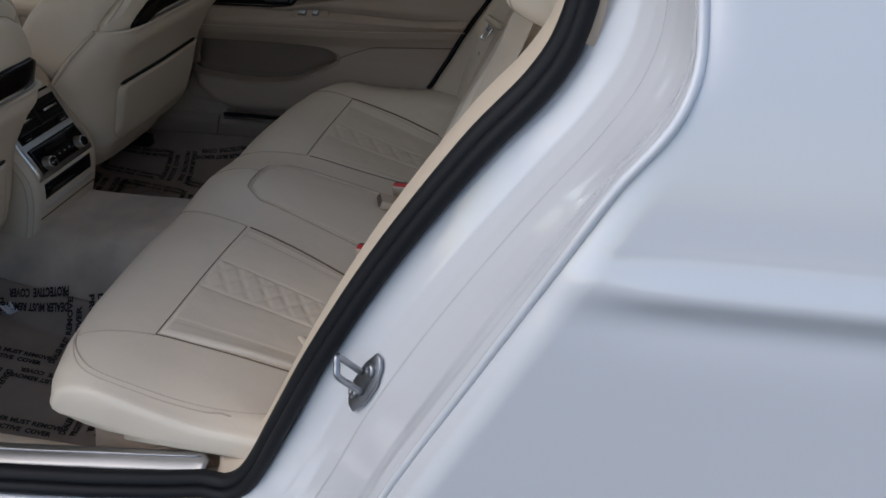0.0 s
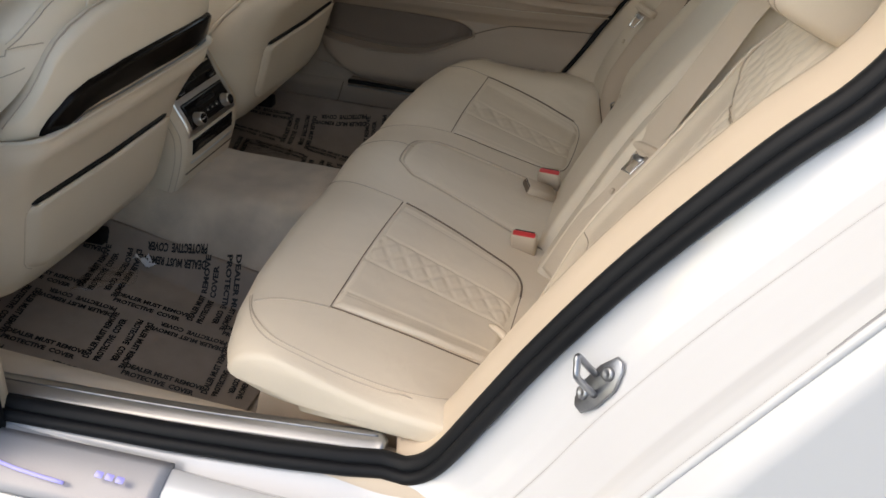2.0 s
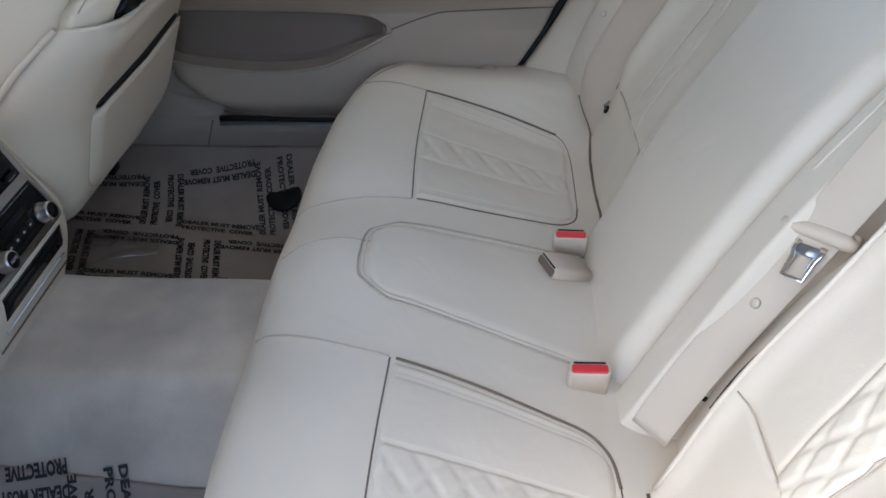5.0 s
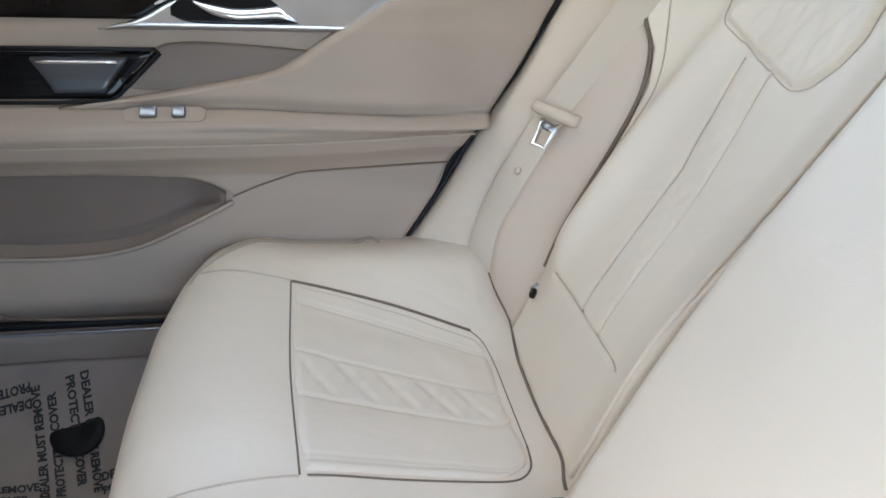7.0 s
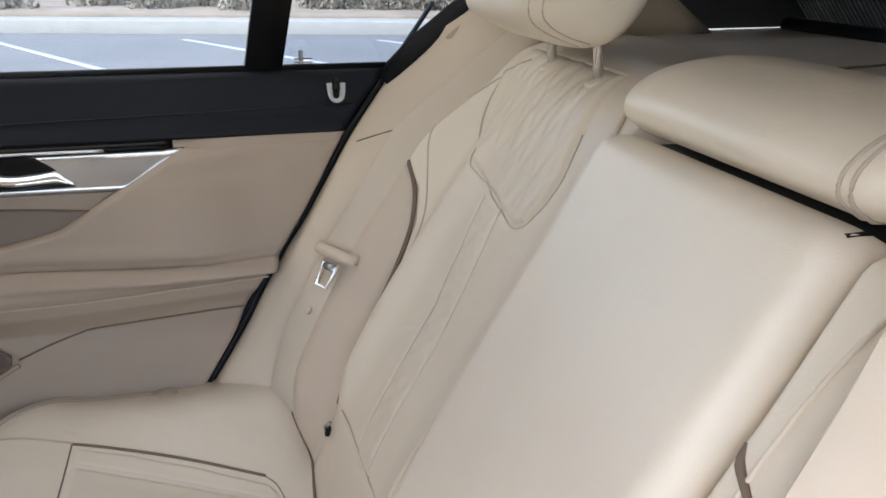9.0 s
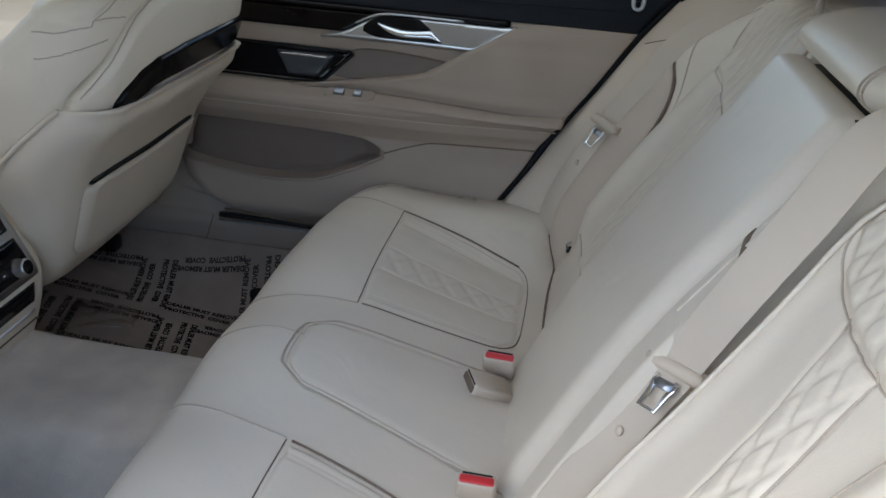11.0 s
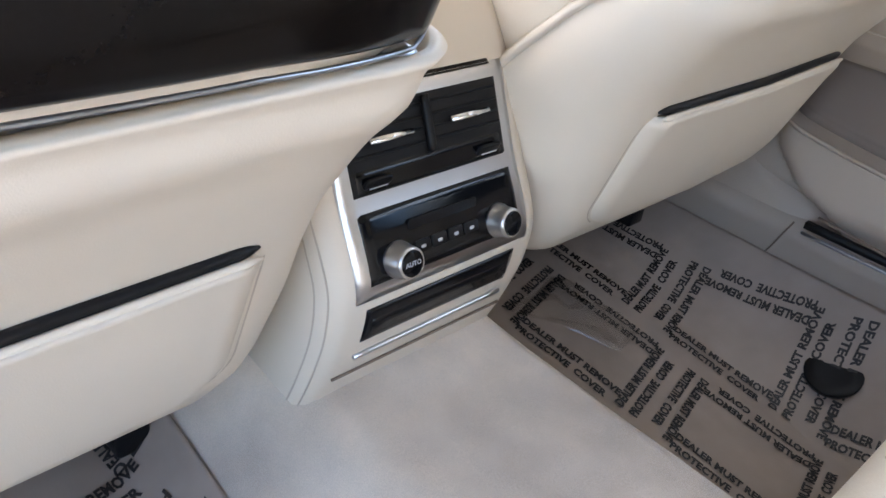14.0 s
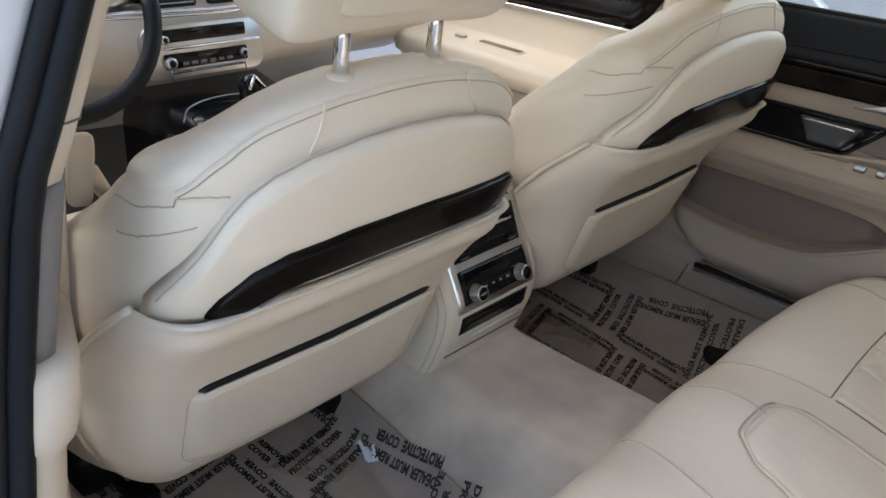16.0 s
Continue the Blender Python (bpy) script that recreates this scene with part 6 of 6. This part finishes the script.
upv = ax.cross(sdv)
part("rim", tube([tuple(c + (sdv * math.cos(a) + upv * math.sin(a)) * 0.185) for a in np.linspace(0, 2 * math.pi, 49)], 0.0155, 12, up=tuple(ax)), RUBBER, wheel)
part("hub", pillow((0.05, 0.15, 0.12), tuple(c - ax * 0.03), (0, -26, 0), (3, 3, 3), 14), BLACK, wheel)
for a in (0.0, math.pi, -math.pi / 2):
    part("spoke", tube([tuple(c - ax * 0.02 + (sdv * math.cos(a) + upv * math.sin(a)) * r) for r in (0.06, 0.12, 0.178)], 0.012, 8, 1.6), SATIN, wheel)
part("column", tube([tuple(c - ax * 0.04), tuple(c - ax * 0.30)], 0.05, 14), BLACK, wheel)

for side, nm in ((-1, "door_3"), (1, "door_4")):
    d = tagged(new(nm), "closed cream front door with armrest and wood strip", "car door", kind="structure")
    prof = ((0.34, 0.66), (0.50, 0.67), (0.70, 0.668), (0.725, 0.655), (0.735, 0.632), (0.765, 0.622), (0.778, 0.628), (0.785, 0.645), (0.790, 0.70), (0.794, 0.735), (0.804, 0.748), (0.86, 0.752), (0.93, 0.762), (1.0, 0.79))
    part("door_panel", sheet([[(x, side * y, z + 0.02 * (-0.62 - x) * step(0.70, 0.76, z) * (1 - step(0.80, 0.9, z))) for x in np.linspace(-1.40, -0.62, 24)] for z, y in prof], (0, side * 0.06, 0)), LEATHER, d)
    part("wood_strip", sheet([[(x + 0.5 * (z - 0.90) * step(-1.2, -0.735, x), side * y, z) for x in np.linspace(-1.40, -0.735, 16)] for z, y in ((0.903, 0.747), (0.93, 0.750), (0.96, 0.760), (0.985, 0.772))], (0, side * 0.012, 0)), WOOD, d, "dark wood strip")
    part("chrome_line", tube([(x, side * 0.745, 0.900) for x in np.linspace(-1.40, -0.735, 16)], 0.004, 8), CHROME, d)
    recess = part("pull_recess", plate(rounded(0.150, 0.034, 0.008), (-1.09, side * 0.700, 0.7985), (1, 0, -0.02), (0, 1, 0.08), 0.003, 0.001), SHELL, d, "shallow pull recess")
    # dark floor paints the shade of the shallow recess
    part("recess_floor", plate(rounded(0.135, 0.022, 0.005), (-1.09, side * 0.702, 0.8005), (1, 0, -0.02), (0, 1, 0.08), 0.002, 0), RECESS_SHADE, recess)
    part("window_switch", plate(rounded(0.03, 0.02, 0.004), (-1.22, side * 0.695, 0.803), (1, 0, 0), (0, 1, 0), 0.005, 0.0015), SATIN, d)
    w = tagged(new("window_%d" % (3 if side < 0 else 4)), "clear front door window", "window", kind="structure")
    gl = part("pane", sheet([[(x, side * (0.812 - 0.35 * (z - 1.0)), z) for x in (-1.5, -0.62)] for z in (1.0, 1.40)], (0, side * 0.004, 0)), GLASS, w)
    gl.visible_shadow = False

# passenger side B pillar
part_b = tagged(new("pillar_2"), "beige passenger side door pillar trim", "pillar", kind="structure")
part("trim", loft([[(x + 0.10 * max(0, z - 0.95), y - 0.25 * max(0, z - 1.0), z) for x, y in ((-0.66, 0.76), (-0.66, 0.70), (-0.62, 0.685), (-0.52, 0.685), (-0.48, 0.70), (-0.48, 0.76))] for z in np.linspace(0.78, 1.42, 12)]), PILLAR, part_b)
belt_pass = thing("front_seat_belt", "beige belt hanging from the door pillar", "seat belt")
part("webbing", ribbon([(-0.60, 0.66, 1.30), (-0.60, 0.665, 1.1), (-0.61, 0.672, 0.9), (-0.62, 0.672, 0.6)], (1, 0, 0.0), 0.047, 0.0018), WEBBING, belt_pass)
front_buckle = thing("belt_tongue", "beige belt guide with chrome tongue hanging beside the driver seat", "seat belt")
part("webbing", ribbon([(-0.60, -0.615, 1.20), (-0.60, -0.640, 1.0), (-0.60, -0.640, 0.92), (-0.60, -0.660, 0.70)], (1, 0, 0), 0.047, 0.0018), WEBBING, front_buckle)
part("guide", pillow((0.014, 0.028, 0.080), (-0.60, -0.612, 0.925), (-8, 0, 0), (4, 4, 5), 12), PILLAR, front_buckle)
part("arm", tube([(-0.60, -0.603, 0.922), (-0.60, -0.593, 0.902), (-0.60, -0.586, 0.888)], (0.010, 0.009, 0.008), 10, 0.6), PILLAR, front_buckle)
part("tongue", box((-0.597, -0.594, 0.886), (-0.588, -0.583, 0.898), 0.002), CHROME, front_buckle, "chrome tongue")

# ---- roof and glass round the cabin ----
tagged(part("ceiling", sheet([[(x, y, 1.435 - 0.05 * (y / 0.6) ** 2 - 0.03 * ((x + 0.1) / 0.9) ** 2) for y in np.linspace(-0.64, 0.64, 14)] for x in np.linspace(-0.95, 0.88, 16)], (0, 0, 0.012)), HEADLINER), "pale headliner", "ceiling", kind="structure")
tagged(part("roof", sheet([[(x, y, 1.475 - 0.06 * (y / 0.6) ** 2 - 0.03 * ((x + 0.1) / 0.9) ** 2) for y in np.linspace(-0.68, 0.68, 14)] for x in np.linspace(-1.0, 0.95, 16)], (0, 0, 0.01)), PAINT), "white painted roof", "roof", kind="structure")
rear_glass = tagged(new("window_1"), "rear window behind a dark mesh sunshade", "window", kind="structure")
shade_mat = material("dark_mesh_shade", (0.035, 0.038, 0.045), 0.8)
part("sunshade", sheet([[(0.90 + 0.36 * k, y * (1 - 0.1 * (1 - k)), 1.40 - 0.34 * k) for y in np.linspace(-0.80, 0.80, 8)] for k in np.linspace(0, 1, 6)], (0.01, 0, 0.01)), shade_mat, rear_glass, "dark mesh sunshade")
part("sunshade", sheet([[(xa + (xb - xa) * u, 0.765 - 0.10 * k + 0.02 * u, 1.058 + 0.33 * k) for u in np.linspace(0, 1, 6)] for k, xa, xb in ((0, 0.94, 1.262), (0.5, 0.84, 1.09), (1, 0.76, 0.915))], (0, 0.01, 0)), shade_mat, rear_glass, "dark mesh sunshade")
verts, faces = [], []
for k in range(160):
    y = -0.79 + 1.58 * k / 159
    for c, (x, z) in enumerate(((0.889, 1.401), (1.249, 1.061))):
        w = y * (0.9 if c == 0 else 1.0)
        verts += [(x, w - 0.0016, z), (x, w + 0.0016, z), (x - 0.002, w, z - 0.002)]
    b = 6 * k
    faces += [(b, b + 1, b + 4, b + 3), (b + 1, b + 2, b + 5, b + 4), (b + 2, b, b + 3, b + 5)]
part("mesh_threads", soup(verts, faces), material("grey_mesh_thread", (0.16, 0.17, 0.19), 0.7), rear_glass)
shelf = tagged(part("rear_shelf", sheet([[(x, y, 1.052 + 0.01 * (x - 0.7)) for y in np.linspace(-0.78, 0.78, 10)] for x in np.linspace(0.70, 1.30, 8)], (0, 0, -0.03)), SHELL), "tan rear parcel shelf", "shelf", kind="structure")
part("shelf_edge", tube([(1.18, y, 1.062) for y in np.linspace(-0.76, 0.76, 12)], 0.014, 8), BLACK, shelf)
part("shelf_seam", tube([(0.74, 0.28, 1.056), (1.15, 0.34, 1.060)], 0.0016, 6), SEAM, shelf)
tagged(part("bulkhead", sheet([[(0.80, y, z) for y in np.linspace(-0.74, 0.74, 8)] for z in np.linspace(0.30, 1.02, 6)], (0.02, 0, 0)), BLACK), "dark panel behind the rear backrests", "wall", kind="structure")
for side, nm in ((-1, "pillar_3"), (1, "pillar_4")):
    rows = []
    for k in np.linspace(0, 1, 10):
        z = (1.055 if side > 0 else 1.12) + (0.36 if side > 0 else 0.295) * k
        xf = float(np.interp(z, SEAL_XZ[:66, 1], SEAL_XZ[:66, 0])) if z < 1.3 else 0.62 - 0.5 * (z - 1.28)
        xe = 1.22 - 0.34 * k if side < 0 else max(xf + 0.07, 0.985 - 1.5 * (z - 1.075))
        rows.append([(xf + (xe - xf) * u, side * ((0.735 if side > 0 else 0.668) - 0.30 * (z - 1.05) - 0.03 * math.sin(math.pi * u)), z) for u in np.linspace(0, 1, 8)])
    r = np.array(rows)
    tagged(part(nm, slab(r, r + np.array((0, side * 0.02, 0))), PILLAR), "tan rear roof pillar trim", "pillar", kind="structure")
windscreen = tagged(new("window_5"), "windscreen", "window", kind="structure")
ws = part("pane", sheet([[(-0.95 - 0.85 * k, y, 1.42 - 0.38 * k) for y in (-0.62, 0, 0.62)] for k in (0, 1)], (0, 0, 0.005)), GLASS, windscreen)
ws.visible_shadow = False

# passenger side outer body, seen past the windows
tagged(part("car_flank", sheet([[(x, 0.83 + 0.09 * math.sin(min(1, (1.0 - z) / 0.5) * math.pi / 2), z) for x in np.linspace(-1.6, 1.9, 12)] for z in np.linspace(0.25, 1.0, 12)], (0, 0.01, 0)), PAINT), "white passenger side body panel", "car", kind="structure")

# ---- outside ----
rngo = random.Random(5)
tagged(part("ground", sheet([[(x, y, 0.0) for y in (-300, -40, -10, 0, 10, 40, 300)] for x in (-300, -40, -10, 0, 10, 40, 300)], (0, 0, -0.2)), ASPHALT), "pale grey sunlit asphalt parking lot", "ground", kind="structure")
KD, KN = Vector((0.9748, -0.2230, 0)), Vector((0.2230, 0.9748, 0))
k0 = Vector((-2.4, 12.7, 0))
def strip_along(name, a, b, n0, n1, z0, z1, mat, label, cat):
    c = [k0 + KD * a + KN * n0, k0 + KD * b + KN * n0, k0 + KD * b + KN * n1, k0 + KD * a + KN * n1]
    bm = soup([(v.x, v.y, z) for z in (z0, z1) for v in c], [(0, 1, 2, 3), (4, 5, 6, 7), (0, 1, 5, 4), (1, 2, 6, 5), (2, 3, 7, 6), (3, 0, 4, 7)])
    bmesh.ops.bevel(bm, geom=bm.edges[:], offset=0.02, segments=2, affect="EDGES", profile=0.5)
    return tagged(part(name, bm, mat), label, cat, kind="structure")
strip_along("kerb", -60, 60, 0, 0.55, -0.05, 0.19, KERB, "pale concrete kerb along the parking lot", "kerb")
strip_along("planting_bed", -60, 60, 0.5, 40, -0.05, 0.24, SOIL, "dry soil bed behind the kerb", "ground")
for n in range(-6, 7):
    e = k0 + KD * (2.62 * n + 0.1) + KN * -0.75
    f = e + Vector((0.46, -0.89, 0)) * 5.0
    s = Vector((0.89, 0.46, 0)) * 0.05
    bm = soup([tuple(v) for v in (e - s + Vector((0, 0, 0.004)), e + s + Vector((0, 0, 0.004)), f + s + Vector((0, 0, 0.004)), f - s + Vector((0, 0, 0.004)))] + [tuple(v) for v in (e - s, e + s, f + s, f - s)], [(0, 1, 2, 3), (4, 5, 6, 7), (0, 1, 5, 4), (1, 2, 6, 5), (2, 3, 7, 6), (3, 0, 4, 7)])
    tagged(part("parking_line", bm, LINE), "white painted parking bay line", "road marking", "parking lines", "structure")


def leaf_cloud(centre, size, count, leaf, rng):
    verts, faces = [], []
    for _ in range(count):
        while True:
            p = Vector((rng.uniform(-1, 1), rng.uniform(-1, 1), rng.uniform(-0.2, 1)))
            if p.length < 1 and p.length > 0.35:
                break
        q = Vector(centre) + Vector((p.x * size[0], p.y * size[1], p.z * size[2])) * (0.75 + 0.35 * noise.noise(p * 3 + Vector(centre)))
        r = Euler((rng.uniform(0, 6), rng.uniform(0, 6), rng.uniform(0, 6))).to_matrix()
        l = leaf * rng.uniform(0.6, 1.4)
        b = len(verts)
        verts += [tuple(q + r @ Vector(v)) for v in ((-l, 0, 0), (0, -l * 0.45, 0.0), (l, 0, 0), (0, l * 0.45, l * 0.2))]
        faces.append((b, b + 1, b + 2, b + 3))
    return soup(verts, faces)


def shrub(at, size, leafm, label, count, leaf):
    root = thing("shrub", label, "shrub", "roadside shrubs")
    part("crown", leaf_cloud(at, size, count, leaf, rngo), leafm, root)
    for _ in range(5):
        a = rngo.uniform(0, 6.3)
        tip = Vector(at) + Vector((math.cos(a) * size[0] * 0.5, math.sin(a) * size[1] * 0.5, size[2] * 0.6))
        part("stem", tube([(at[0], at[1], 0.2), tuple((Vector((at[0], at[1], 0.3)) + tip) / 2), tuple(tip)], (0.03, 0.02, 0.008), 6), BARK, root)


for n in range(30):
    p = k0 + KD * (n * 0.95 - 8.0 + rngo.uniform(-0.3, 0.3)) + KN * rngo.uniform(1.3, 2.4)
    shrub((p.x, p.y, 0.24), (rngo.uniform(0.5, 0.9), 0.5, rngo.uniform(0.35, 0.6)), DRYLEAF, "dry grey scrub behind the kerb", 800, 0.05)
for n in range(16):
    p = k0 + KD * (n * 1.9 - 9.0 + rngo.uniform(-0.6, 0.6)) + KN * rngo.uniform(2.6, 4.2)
    shrub((p.x, p.y, 0.24), (rngo.uniform(0.7, 1.1), 0.7, rngo.uniform(0.8, 1.3)), LEAF, "green leafy shrub behind the kerb", 1500, 0.06)
for n in range(14):
    p = k0 + KD * (n * 2.4 - 12.0) + KN * rngo.uniform(6.0, 9.0)
    shrub((p.x, p.y, 0.24), (1.6, 1.2, rngo.uniform(1.6, 2.6)), LEAF if n % 3 else DRYLEAF, "tall shrub behind the parking lot", 2200, 0.09)
